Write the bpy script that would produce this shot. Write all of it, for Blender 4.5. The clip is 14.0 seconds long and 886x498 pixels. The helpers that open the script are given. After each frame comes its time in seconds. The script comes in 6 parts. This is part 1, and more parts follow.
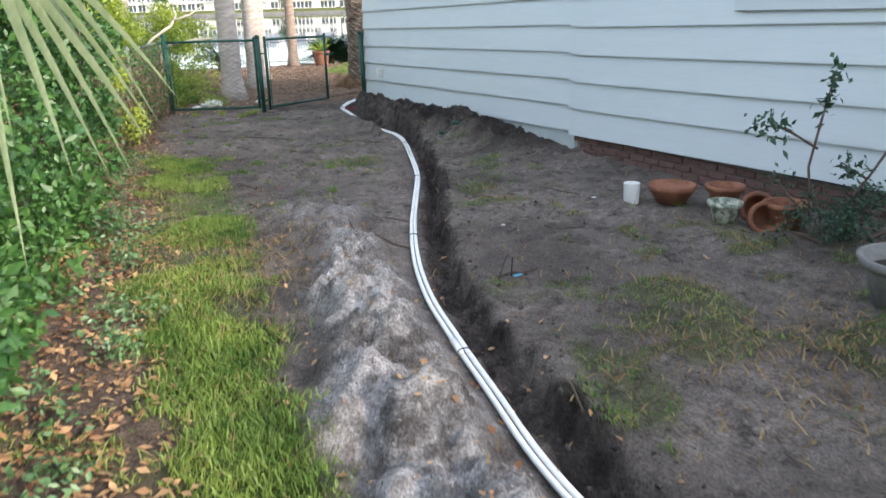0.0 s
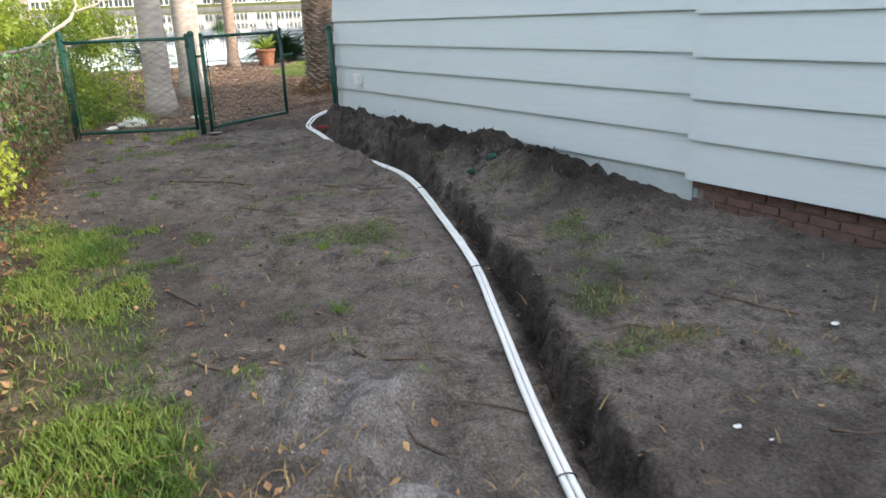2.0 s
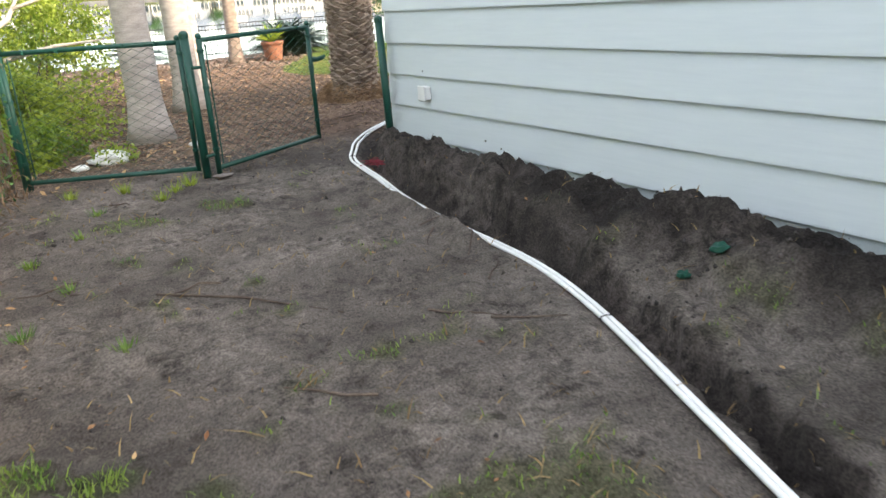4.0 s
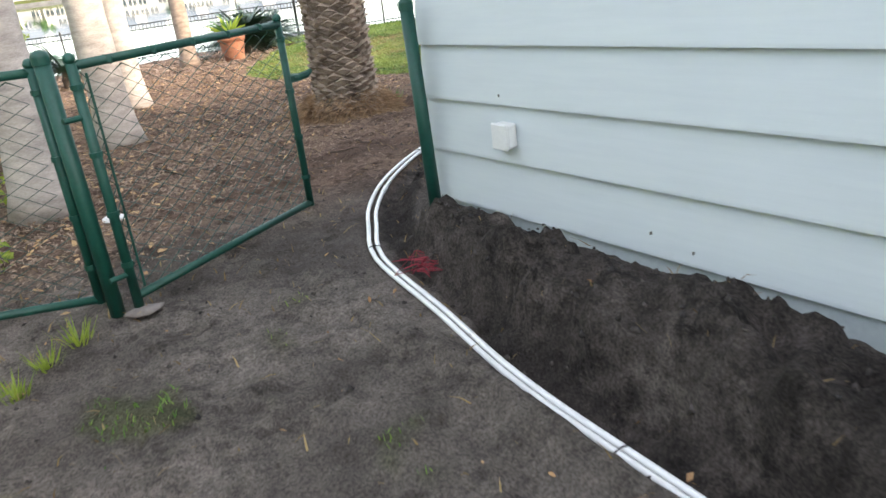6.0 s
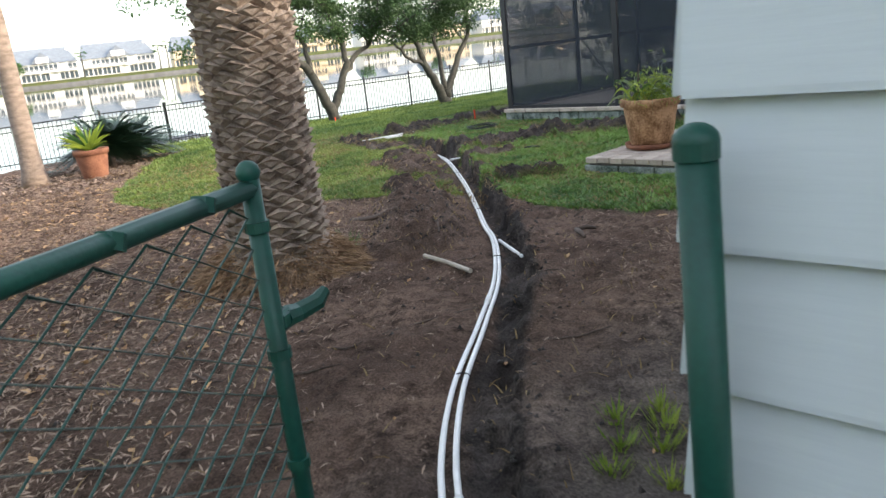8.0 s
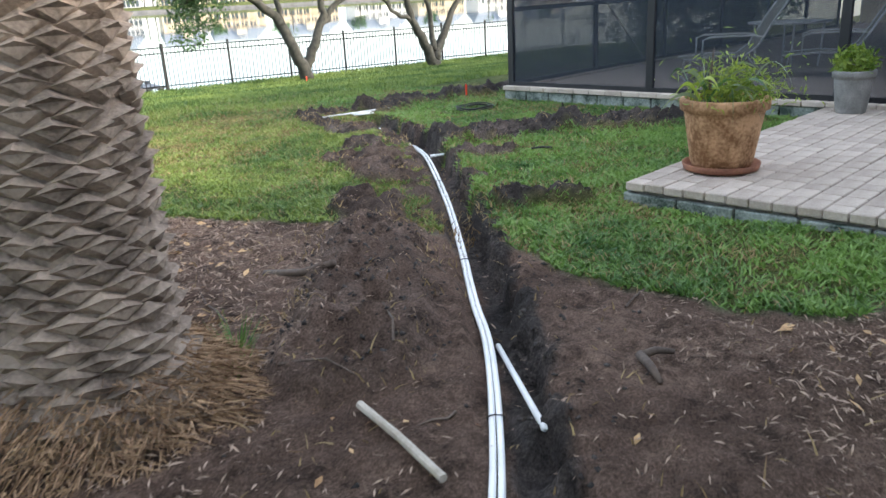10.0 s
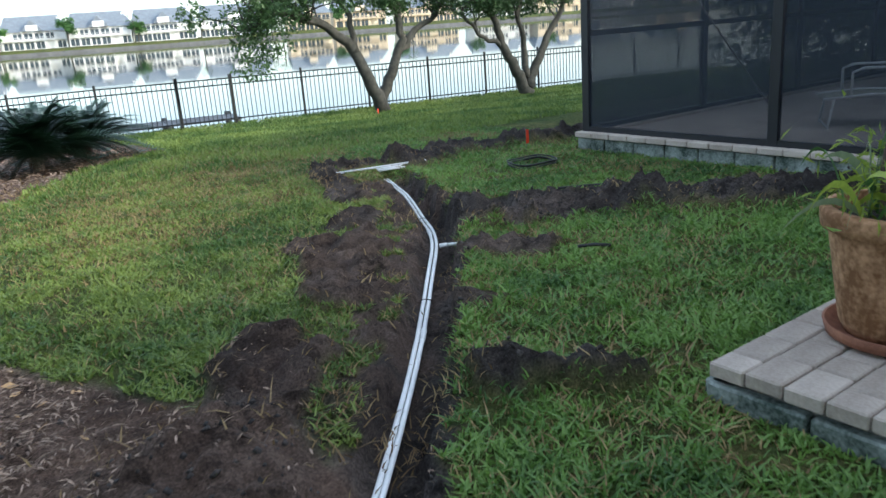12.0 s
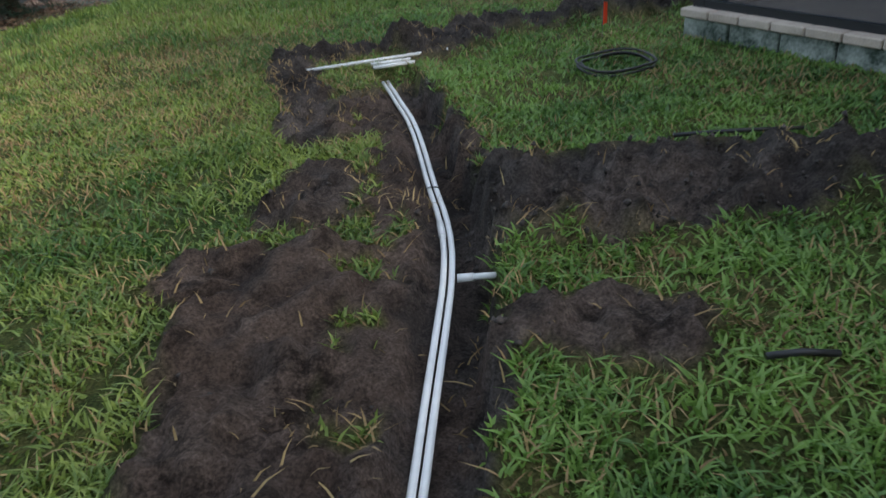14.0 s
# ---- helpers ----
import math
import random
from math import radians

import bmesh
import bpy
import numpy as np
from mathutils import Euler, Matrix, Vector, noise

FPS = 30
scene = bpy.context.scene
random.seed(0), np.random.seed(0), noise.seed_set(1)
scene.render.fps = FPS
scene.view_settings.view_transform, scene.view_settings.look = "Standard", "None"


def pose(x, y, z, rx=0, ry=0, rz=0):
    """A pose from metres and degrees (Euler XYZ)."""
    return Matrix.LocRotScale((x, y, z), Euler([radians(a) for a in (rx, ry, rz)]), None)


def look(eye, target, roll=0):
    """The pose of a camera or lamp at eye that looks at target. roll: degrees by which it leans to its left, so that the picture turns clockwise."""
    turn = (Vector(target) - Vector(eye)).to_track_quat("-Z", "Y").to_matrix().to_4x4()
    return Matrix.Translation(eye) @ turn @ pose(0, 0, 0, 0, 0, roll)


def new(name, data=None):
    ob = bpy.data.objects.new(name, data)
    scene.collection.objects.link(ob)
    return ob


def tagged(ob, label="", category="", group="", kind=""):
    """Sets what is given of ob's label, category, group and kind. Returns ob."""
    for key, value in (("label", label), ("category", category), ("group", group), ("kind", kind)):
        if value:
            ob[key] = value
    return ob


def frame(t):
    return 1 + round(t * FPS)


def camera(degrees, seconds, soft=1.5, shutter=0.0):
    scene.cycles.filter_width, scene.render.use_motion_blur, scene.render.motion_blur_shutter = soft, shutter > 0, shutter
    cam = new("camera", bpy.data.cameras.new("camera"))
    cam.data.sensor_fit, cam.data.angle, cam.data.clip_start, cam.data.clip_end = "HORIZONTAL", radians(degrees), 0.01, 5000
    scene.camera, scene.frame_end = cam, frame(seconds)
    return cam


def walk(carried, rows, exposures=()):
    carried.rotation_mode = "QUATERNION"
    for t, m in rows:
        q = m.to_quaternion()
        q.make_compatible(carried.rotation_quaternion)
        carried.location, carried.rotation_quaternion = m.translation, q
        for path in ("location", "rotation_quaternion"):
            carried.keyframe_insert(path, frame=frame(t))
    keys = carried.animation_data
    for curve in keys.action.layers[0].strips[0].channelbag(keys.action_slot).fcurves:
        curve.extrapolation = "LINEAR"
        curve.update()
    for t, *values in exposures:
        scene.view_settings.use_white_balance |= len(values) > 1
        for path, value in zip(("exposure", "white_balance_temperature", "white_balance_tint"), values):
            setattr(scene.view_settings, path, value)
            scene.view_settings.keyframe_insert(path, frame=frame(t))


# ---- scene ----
cam = camera(60.4, 14.0, soft=1.5, shutter=0.2)
METRES, EYE, TILT, LEAN, TURN = 20.833, 1.5, -0.25, 0.0, -27.3
ROWS = [
    (0.0, 0.0, 0.0, 0.0, -0.47, -17.19, 1.52),
    (0.5, -0.0095, 0.0368, -0.0002, -2.18, -14.76, 2.22),
    (1.0, -0.021, 0.0739, -0.0014, -3.36, -15.63, 2.74),
    (1.5, -0.0266, 0.1126, -0.0027, -4.74, -16.08, 2.49),
    (2.0, -0.035, 0.1509, -0.003, -5.03, -17.75, 1.98),
    (2.5, -0.0412, 0.1861, -0.0025, -6.13, -19.54, 2.55),
    (3.0, -0.0481, 0.225, -0.0015, -5.05, -19.21, 3.3),
    (3.5, -0.0581, 0.2602, -0.0009, -4.96, -18.92, 3.14),
    (6.0, -0.0803, 0.4505, -0.0042, -8.05, -20.83, 6.59),
    (6.5, -0.0856, 0.4872, -0.0029, -7.75, -19.45, 5.83),
    (7.0, -0.0932, 0.5254, -0.0033, -11.08, -18.59, 5.05),
    (7.5, -0.0969, 0.5618, -0.0026, -13.75, -14.58, 4.93),
    (8.0, -0.1004, 0.5942, -0.0038, -17.98, -14.87, 6.28),
    (10.5, -0.0356, 0.7408, -0.0028, -17.82, -18.22, 2.54),
    (11.0, -0.0143, 0.7653, -0.0027, -16.13, -17.25, 2.44),
    (11.5, 0.0012, 0.7932, -0.0034, -12.08, -17.77, 3.31),
    (12.0, 0.0155, 0.8207, -0.0039, -9.63, -16.04, 4.06),
    (12.5, 0.0246, 0.8537, -0.0045, -7.45, -16.35, 3.69),
    (13.0, 0.0275, 0.8884, -0.006, -6.79, -18.84, 3.32),
    (13.5, 0.0359, 0.9238, -0.0065, -6.77, -20.62, 2.83),
    (14.0, 0.0393, 0.9564, -0.0068, -6.95, -27.95, 3.46),
]
walk(cam, [(t, pose(0, 0, EYE, TILT, LEAN, TURN) @ pose(METRES * x, METRES * y, METRES * z, 90 + pitch, roll, yaw)) for t, x, y, z, yaw, pitch, roll in ROWS],
     exposures=[(0, 3.0, 6150, 10), (1, 2.93, 6250, 10), (2.5, 3.15, 6700, 10), (3.5, 3.35, 6900, 10), (6.2, 3.42, 6700, 10), (7.0, 3.3, 6700, 10), (7.5, 3.0, 6500, 10), (8.2, 2.9, 6400, 10),
                (10.3, 3.2, 6000, 8), (11, 2.87, 5700, 6), (11.5, 2.55, 5600, 5), (12, 2.4, 5600, 4), (13, 2.25, 5700, 4), (14, 2.15, 6000, 6)])

# ---- world and sun ----
SUN_AZ, SUN_EL = 150, 22
world = bpy.data.worlds.new("sky")
scene.world = world
world.use_nodes = True
wn = world.node_tree
sky = wn.nodes.new("ShaderNodeTexSky")
sky.sky_type = "NISHITA"
sky.sun_disc = False
sky.sun_elevation, sky.sun_rotation = radians(SUN_EL), radians(SUN_AZ)
sky.air_density, sky.dust_density, sky.ozone_density = 1.0, 2.0, 1.0
veil = wn.nodes.new("ShaderNodeMix")  # thin high cloud over the whole sky
veil.data_type = "RGBA"
veil.inputs["Factor"].default_value = 0.55
veil.inputs["B"].default_value = (2.0, 1.94, 1.84, 1)
wn.links.new(sky.outputs[0], veil.inputs["A"])
wn.links.new(veil.outputs["Result"], wn.nodes["Background"].inputs[0])
wn.nodes["Background"].inputs[1].default_value = 0.12
sun = new("sun", bpy.data.lights.new("sun", "SUN"))
sun.data.energy, sun.data.angle, sun.data.color = 0.8, radians(10), (1.0, 0.86, 0.7)
_a, _e = radians(SUN_AZ), radians(SUN_EL)
sun.matrix_world = look((math.sin(_a) * math.cos(_e) * 60, math.cos(_a) * math.cos(_e) * 60, math.sin(_e) * 60), (0, 0, 0))


# ---- materials ----
def mat(name, c1, c2, scale=8.0, rough=0.8, bump=0.2, fine=60.0, metal=0.0, spread=0.5, coat=0.0, stretch=(1, 1, 1), rnd=0.0, trans=0.0, bump_d=0.02):
    """Two colours mixed by broad and fine noise, with a fine relief; rnd varies the pieces."""
    m = bpy.data.materials.new(name)
    m.use_nodes = True
    nt = m.node_tree
    N, L = nt.nodes, nt.links
    b = N["Principled BSDF"]
    tc = N.new("ShaderNodeTexCoord")
    mp = N.new("ShaderNodeMapping")
    mp.inputs["Scale"].default_value = stretch
    L.new(tc.outputs["Object"], mp.inputs[0])
    n1 = N.new("ShaderNodeTexNoise")
    n1.inputs["Scale"].default_value, n1.inputs["Detail"].default_value = scale, 5
    n2 = N.new("ShaderNodeTexNoise")
    n2.inputs["Scale"].default_value, n2.inputs["Detail"].default_value = fine, 4
    L.new(mp.outputs[0], n1.inputs[0]), L.new(mp.outputs[0], n2.inputs[0])
    ad = N.new("ShaderNodeMath")
    ad.operation = "MULTIPLY_ADD"
    ad.inputs[1].default_value = 0.5
    L.new(n2.outputs[0], ad.inputs[0]), L.new(n1.outputs[0], ad.inputs[2])
    rm = N.new("ShaderNodeMapRange")
    rm.inputs[1].default_value, rm.inputs[2].default_value = 0.75 - spread * 0.5, 0.75 + spread * 0.5
    L.new(ad.outputs[0], rm.inputs[0])
    fac = rm.outputs[0]
    if rnd:
        oi = N.new("ShaderNodeObjectInfo")
        ge = N.new("ShaderNodeNewGeometry")
        a1 = N.new("ShaderNodeMath")
        a1.operation = "ADD"
        L.new(oi.outputs["Random"], a1.inputs[0]), L.new(ge.outputs["Random Per Island"], a1.inputs[1])
        a2 = N.new("ShaderNodeMath")
        a2.operation = "MULTIPLY_ADD"
        a2.inputs[1].default_value = rnd
        L.new(a1.outputs[0], a2.inputs[0]), L.new(rm.outputs[0], a2.inputs[2])
        a3 = N.new("ShaderNodeMath")
        a3.operation = "SUBTRACT"
        a3.use_clamp = True
        a3.inputs[1].default_value = rnd
        L.new(a2.outputs[0], a3.inputs[0])
        fac = a3.outputs[0]
    mx = N.new("ShaderNodeMix")
    mx.data_type = "RGBA"
    mx.inputs["A"].default_value, mx.inputs["B"].default_value = (*c1, 1), (*c2, 1)
    L.new(fac, mx.inputs["Factor"]), L.new(mx.outputs["Result"], b.inputs["Base Color"])
    b.inputs["Roughness"].default_value, b.inputs["Metallic"].default_value = rough, metal
    b.inputs["Coat Weight"].default_value = coat
    if trans:
        b.inputs["Subsurface Weight"].default_value = 0.0
        tr = N.new("ShaderNodeBsdfTranslucent")
        L.new(mx.outputs["Result"], tr.inputs[0])
        ms = N.new("ShaderNodeMixShader")
        ms.inputs[0].default_value = trans
        L.new(b.outputs[0], ms.inputs[1]), L.new(tr.outputs[0], ms.inputs[2])
        L.new(ms.outputs[0], N["Material Output"].inputs[0])
    if bump:
        bu = N.new("ShaderNodeBump")
        bu.inputs["Strength"].default_value, bu.inputs["Distance"].default_value = bump, bump_d
        L.new(ad.outputs[0], bu.inputs["Height"]), L.new(bu.outputs[0], b.inputs["Normal"])
    return m


def plain(name, c, rough=0.5, metal=0.0):
    return mat(name, [v * 0.85 for v in c], [min(1, v * 1.1) for v in c], 3, rough, 0.05, 80, metal)


M_SIDING = mat("siding_paint", (0.56, 0.61, 0.63), (0.64, 0.685, 0.70), 1.5, 0.55, 0.12, 40, stretch=(1, 0.08, 1), rnd=0.15)
M_SKIRT = mat("skirt_paint", (0.42, 0.47, 0.48), (0.55, 0.6, 0.6), 3, 0.7, 0.2, 40)
M_BRICK = mat("brick", (0.11, 0.06, 0.052), (0.19, 0.11, 0.095), 12, 0.9, 0.4, 80, rnd=0.5)
M_MORTAR = mat("mortar", (0.16, 0.13, 0.12), (0.25, 0.22, 0.2), 20, 0.95, 0.4, 90)
M_PVC = mat("pvc", (0.72, 0.72, 0.71), (0.86, 0.86, 0.85), 5, 0.35, 0.03, 30)
M_TIE = plain("black_plastic", (0.015, 0.015, 0.016), 0.5)
M_GREEN = mat("green_vinyl", (0.002, 0.045, 0.032), (0.005, 0.075, 0.053), 9, 0.5, 0.1, 60)
M_WIRE = mat("chain_wire", (0.004, 0.032, 0.024), (0.01, 0.06, 0.042), 20, 0.45, 0.0)
M_GALV = mat("galvanised", (0.10, 0.09, 0.08), (0.26, 0.25, 0.23), 12, 0.55, 0.1, 70, 0.6)
M_RAIL = plain("black_aluminium", (0.014, 0.016, 0.018), 0.4, 0.2)
M_PALMBARK = mat("palm_bark", (0.27, 0.235, 0.21), (0.56, 0.5, 0.45), 5, 0.9, 0.6, 45, stretch=(1, 1, 3))
M_BROWNPALM = mat("brown_palm_bark", (0.15, 0.115, 0.09), (0.36, 0.28, 0.225), 6, 0.9, 0.6, 50, stretch=(1, 1, 2.5))
M_BOOT = mat("palm_boot", (0.08, 0.058, 0.044), (0.38, 0.30, 0.235), 7, 0.9, 0.6, 60, rnd=0.3)
M_ROOT = mat("palm_root_fibre", (0.17, 0.10, 0.055), (0.5, 0.33, 0.19), 10, 0.95, 0.6, 90, rnd=0.4)
M_BARK = mat("oak_bark", (0.03, 0.032, 0.026), (0.085, 0.08, 0.066), 9, 0.9, 0.6, 60)
M_LEAF = mat("leaf_dark", (0.026, 0.085, 0.02), (0.10, 0.215, 0.05), 2, 0.45, 0.0, rnd=0.6, trans=0.2)
# leaf_dark made darker, to paint in the shade of crowns against the sky
M_SHADED_LEAF = mat("shaded_tree_leaf", (0.02, 0.052, 0.018), (0.08, 0.145, 0.048), 2, 0.5, 0.0, rnd=0.6, trans=0.4)
M_LEAFY = mat("leaf_light", (0.12, 0.2, 0.02), (0.40, 0.47, 0.07), 1.2, 0.5, 0.0, rnd=0.6, trans=0.4)
M_LEAFBLUE = mat("leaf_low_cover", (0.06, 0.14, 0.045), (0.16, 0.27, 0.12), 3, 0.4, 0.0, rnd=0.6, trans=0.15)
M_FROND = mat("palm_frond", (0.13, 0.18, 0.085), (0.30, 0.35, 0.2), 4, 0.5, 0.1, 50, stretch=(1, 1, 0.2), trans=0.25)
M_SAGO = mat("sago_leaf", (0.012, 0.04, 0.022), (0.045, 0.10, 0.052), 3, 0.5, 0.0, rnd=0.4, trans=0.1)
M_GRASS = mat("grass", (0.05, 0.115, 0.02), (0.26, 0.33, 0.07), 0.8, 0.5, 0.0, 3.5, rnd=0.55, trans=0.3, spread=0.4)
M_LUSH = mat("lush_grass", (0.026, 0.09, 0.02), (0.20, 0.325, 0.065), 0.9, 0.45, 0.0, 3.5, rnd=0.55, trans=0.3, spread=0.4)
M_STRIP = mat("bright_grass", (0.07, 0.165, 0.026), (0.31, 0.40, 0.085), 1.2, 0.5, 0.0, 4, rnd=0.5, trans=0.3, spread=0.4)
M_STRAW = mat("dry_grass", (0.19, 0.12, 0.055), (0.46, 0.34, 0.16), 2, 0.8, 0.0, rnd=0.6, trans=0.2)
M_LITTER = mat("dry_leaf", (0.2, 0.085, 0.035), (0.62, 0.4, 0.2), 2, 0.8, 0.0, rnd=0.7, trans=0.15)
M_VINE = mat("dead_vine", (0.12, 0.075, 0.045), (0.34, 0.235, 0.15), 2, 0.9, 0.0, rnd=0.6, trans=0.1)
M_CHIP = mat("mulch_chip", (0.075, 0.048, 0.035), (0.40, 0.29, 0.215), 3, 0.95, 0.0, rnd=0.8)
M_CLOD = mat("soil_clod", (0.03, 0.026, 0.024), (0.11, 0.09, 0.08), 4, 1.0, 0.5, 60, rnd=0.5)
M_SANDCLOD = mat("sand_clod", (0.10, 0.092, 0.088), (0.3, 0.275, 0.265), 3, 1.0, 0.5, 60, rnd=0.6)
M_TWIG = mat("twig", (0.05, 0.035, 0.028), (0.15, 0.11, 0.085), 8, 0.9, 0.3)
M_TERRA = mat("terracotta", (0.17, 0.065, 0.038), (0.33, 0.145, 0.08), 6, 0.85, 0.3, 50, spread=0.4)
M_TERRA_OLD = mat("weathered_terracotta", (0.19, 0.09, 0.035), (0.52, 0.30, 0.16), 5, 0.9, 0.4, 40, spread=0.28)
M_SOIL = mat("potting_soil", (0.02, 0.015, 0.012), (0.05, 0.04, 0.03), 20, 1, 0.5)
M_PAVER = mat("concrete_paver", (0.31, 0.255, 0.21), (0.53, 0.45, 0.38), 4, 0.9, 0.35, 70, rnd=0.5)
M_PAVEDGE = mat("paver_bed", (0.12, 0.11, 0.10), (0.22, 0.2, 0.18), 9, 0.95, 0.3)
# dark colour holds both moss and the shade below the coping
M_BLOCK = mat("mossy_shaded_block", (0.035, 0.055, 0.042), (0.34, 0.37, 0.34), 5, 0.95, 0.4, 50, spread=0.35)
M_BRONZE = plain("bronze_aluminium", (0.012, 0.013, 0.017), 0.45, 0.2)
M_WHITE = mat("white_paint", (0.7, 0.7, 0.69), (0.82, 0.82, 0.8), 3, 0.5, 0.05)
M_ROOF = mat("roof_shingle", (0.15, 0.175, 0.205), (0.21, 0.24, 0.275), 0.8, 0.9, 0.1, 5)
M_CREAM = mat("cream_stucco", (0.62, 0.52, 0.38), (0.72, 0.62, 0.47), 0.3, 0.9, 0.05, 3)
M_GLASSDK = plain("window_glass", (0.06, 0.085, 0.11), 0.1)
M_BULK = mat("bulkhead_timber", (0.10, 0.10, 0.10), (0.18, 0.18, 0.185), 0.8, 0.9, 0.2, 6)
M_SLING = mat("sling_fabric", (0.22, 0.22, 0.17), (0.34, 0.34, 0.27), 30, 0.8, 0.1, 200)
M_ORANGE = plain("orange_flag", (0.75, 0.06, 0.015), 0.6)
M_RED = mat("red_root", (0.16, 0.008, 0.02), (0.3, 0.025, 0.045), 8, 0.7, 0.0)
M_ROCK = mat("white_rock", (0.6, 0.6, 0.58), (0.8, 0.8, 0.78), 6, 0.9, 0.4, 40)
M_PLAST = plain("green_plastic", (0.006, 0.075, 0.05), 0.5)
M_GLAZE = mat("glazed_pot", (0.12, 0.16, 0.12), (0.5, 0.5, 0.4), 26, 0.4, 0.1, 90, spread=0.15)
M_LIMB = mat("bleached_wood", (0.35, 0.31, 0.25), (0.58, 0.52, 0.44), 8, 0.85, 0.4, 40)
M_GREYPOT = mat("stone_pot", (0.13, 0.125, 0.12), (0.27, 0.26, 0.245), 7, 0.9, 0.3)


def screen_material():
    m = bpy.data.materials.new("insect_screen")
    m.use_nodes = True
    N, L = m.node_tree.nodes, m.node_tree.links
    b = N["Principled BSDF"]
    # bluish base paints in the haze of sky light on the mesh
    b.inputs["Base Color"].default_value, b.inputs["Roughness"].default_value = (0.016, 0.024, 0.038, 1), 0.7
    t = N.new("ShaderNodeBsdfTransparent")
    ms = N.new("ShaderNodeMixShader")
    ms.inputs[0].default_value = 0.5
    L.new(t.outputs[0], ms.inputs[1]), L.new(b.outputs[0], ms.inputs[2]), L.new(ms.outputs[0], N["Material Output"].inputs[0])
    return m


M_SCREEN = screen_material()


def water_material():
    m = bpy.data.materials.new("pond_water")
    m.use_nodes = True
    N, L = m.node_tree.nodes, m.node_tree.links
    b = N["Principled BSDF"]
    b.inputs["Base Color"].default_value, b.inputs["Roughness"].default_value = (0.03, 0.04, 0.04, 1), 0.03
    b.inputs["IOR"].default_value = 1.33
    tc, mp, n = N.new("ShaderNodeTexCoord"), N.new("ShaderNodeMapping"), N.new("ShaderNodeTexNoise")
    mp.inputs["Scale"].default_value = (0.25, 0.9, 1)
    n.inputs["Scale"].default_value, n.inputs["Detail"].default_value = 1.2, 3
    bu = N.new("ShaderNodeBump")
    bu.inputs["Strength"].default_value, bu.inputs["Distance"].default_value = 0.08, 0.03
    L.new(tc.outputs["Object"], mp.inputs[0]), L.new(mp.outputs[0], n.inputs[0]), L.new(n.outputs[0], bu.inputs["Height"]), L.new(bu.outputs[0], b.inputs["Normal"])
    return m


M_WATER = water_material()


def ground_material():
    """Soil, sand, mulch and turf soil, laid out by the zone attribute of the ground."""
    m = bpy.data.materials.new("ground_cover")
    m.use_nodes = True
    N, L = m.node_tree.nodes, m.node_tree.links
    b = N["Principled BSDF"]
    b.inputs["Roughness"].default_value = 0.98
    b.inputs["Specular IOR Level"].default_value = 0.15
    tc = N.new("ShaderNodeTexCoord")

    def noi(scale, detail=6, rough=0.6):
        n = N.new("ShaderNodeTexNoise")
        n.inputs["Scale"].default_value, n.inputs["Detail"].default_value, n.inputs["Roughness"].default_value = scale, detail, rough
        L.new(tc.outputs["Object"], n.inputs[0])
        return n.outputs[0]

    def ramp(src, a, c, lo=0.35, hi=0.65):
        r = N.new("ShaderNodeValToRGB")
        r.color_ramp.elements[0].position, r.color_ramp.elements[1].position = lo, hi
        r.color_ramp.elements[0].color, r.color_ramp.elements[1].color = (*a, 1), (*c, 1)
        L.new(src, r.inputs[0])
        return r.outputs[0]

    def mix(f, a, c):
        x = N.new("ShaderNodeMix")
        x.data_type = "RGBA"
        L.new(f, x.inputs["Factor"]), L.new(a, x.inputs["A"]), L.new(c, x.inputs["B"])
        return x.outputs["Result"]

    mid, fine, broad, crumb = noi(4, 10, 0.72), noi(26, 8, 0.75), noi(0.9, 6, 0.65), noi(11, 10, 0.78)
    at = N.new("ShaderNodeVertexColor")
    at.layer_name = "zone"
    sp = N.new("ShaderNodeSeparateColor")
    L.new(at.outputs[0], sp.inputs[0])
    soil = mix(ramp(crumb, (0, 0, 0), (1, 1, 1), 0.40, 0.60), ramp(mid, (0.072, 0.061, 0.054), (0.21, 0.18, 0.16), 0.38, 0.62), ramp(broad, (0.14, 0.119, 0.106), (0.35, 0.30, 0.263), 0.38, 0.62))
    dark = mix(ramp(crumb, (0, 0, 0), (1, 1, 1), 0.42, 0.6), ramp(mid, (0.018, 0.0155, 0.0145), (0.07, 0.059, 0.053), 0.38, 0.62), ramp(broad, (0.036, 0.031, 0.029), (0.15, 0.125, 0.112), 0.4, 0.6))
    sand = mix(ramp(crumb, (0, 0, 0), (1, 1, 1), 0.42, 0.58), ramp(mid, (0.22, 0.205, 0.2), (0.74, 0.71, 0.70), 0.40, 0.56), ramp(mid, (0.11, 0.10, 0.095), (0.4, 0.37, 0.36), 0.40, 0.6))
    mulch = mix(ramp(crumb, (0, 0, 0), (1, 1, 1), 0.42, 0.6), ramp(mid, (0.05, 0.032, 0.023), (0.175, 0.115, 0.085), 0.4, 0.6), ramp(broad, (0.085, 0.054, 0.041), (0.31, 0.21, 0.155)))
    turf = mix(ramp(crumb, (0, 0, 0), (1, 1, 1), 0.4, 0.6), ramp(mid, (0.028, 0.045, 0.012), (0.09, 0.12, 0.032)), ramp(broad, (0.05, 0.085, 0.02), (0.19, 0.165, 0.06)))
    col = mix(sp.outputs["Green"], soil, mulch)
    col = mix(at.outputs["Alpha"], col, dark)
    col = mix(sp.outputs["Blue"], col, sand)
    col = mix(sp.outputs["Red"], col, turf)
    grit = noi(85, 5, 0.7)
    gr = N.new("ShaderNodeMapRange")
    gr.inputs[1].default_value, gr.inputs[2].default_value, gr.inputs[3].default_value, gr.inputs[4].default_value = 0.36, 0.66, 0.55, 1.5
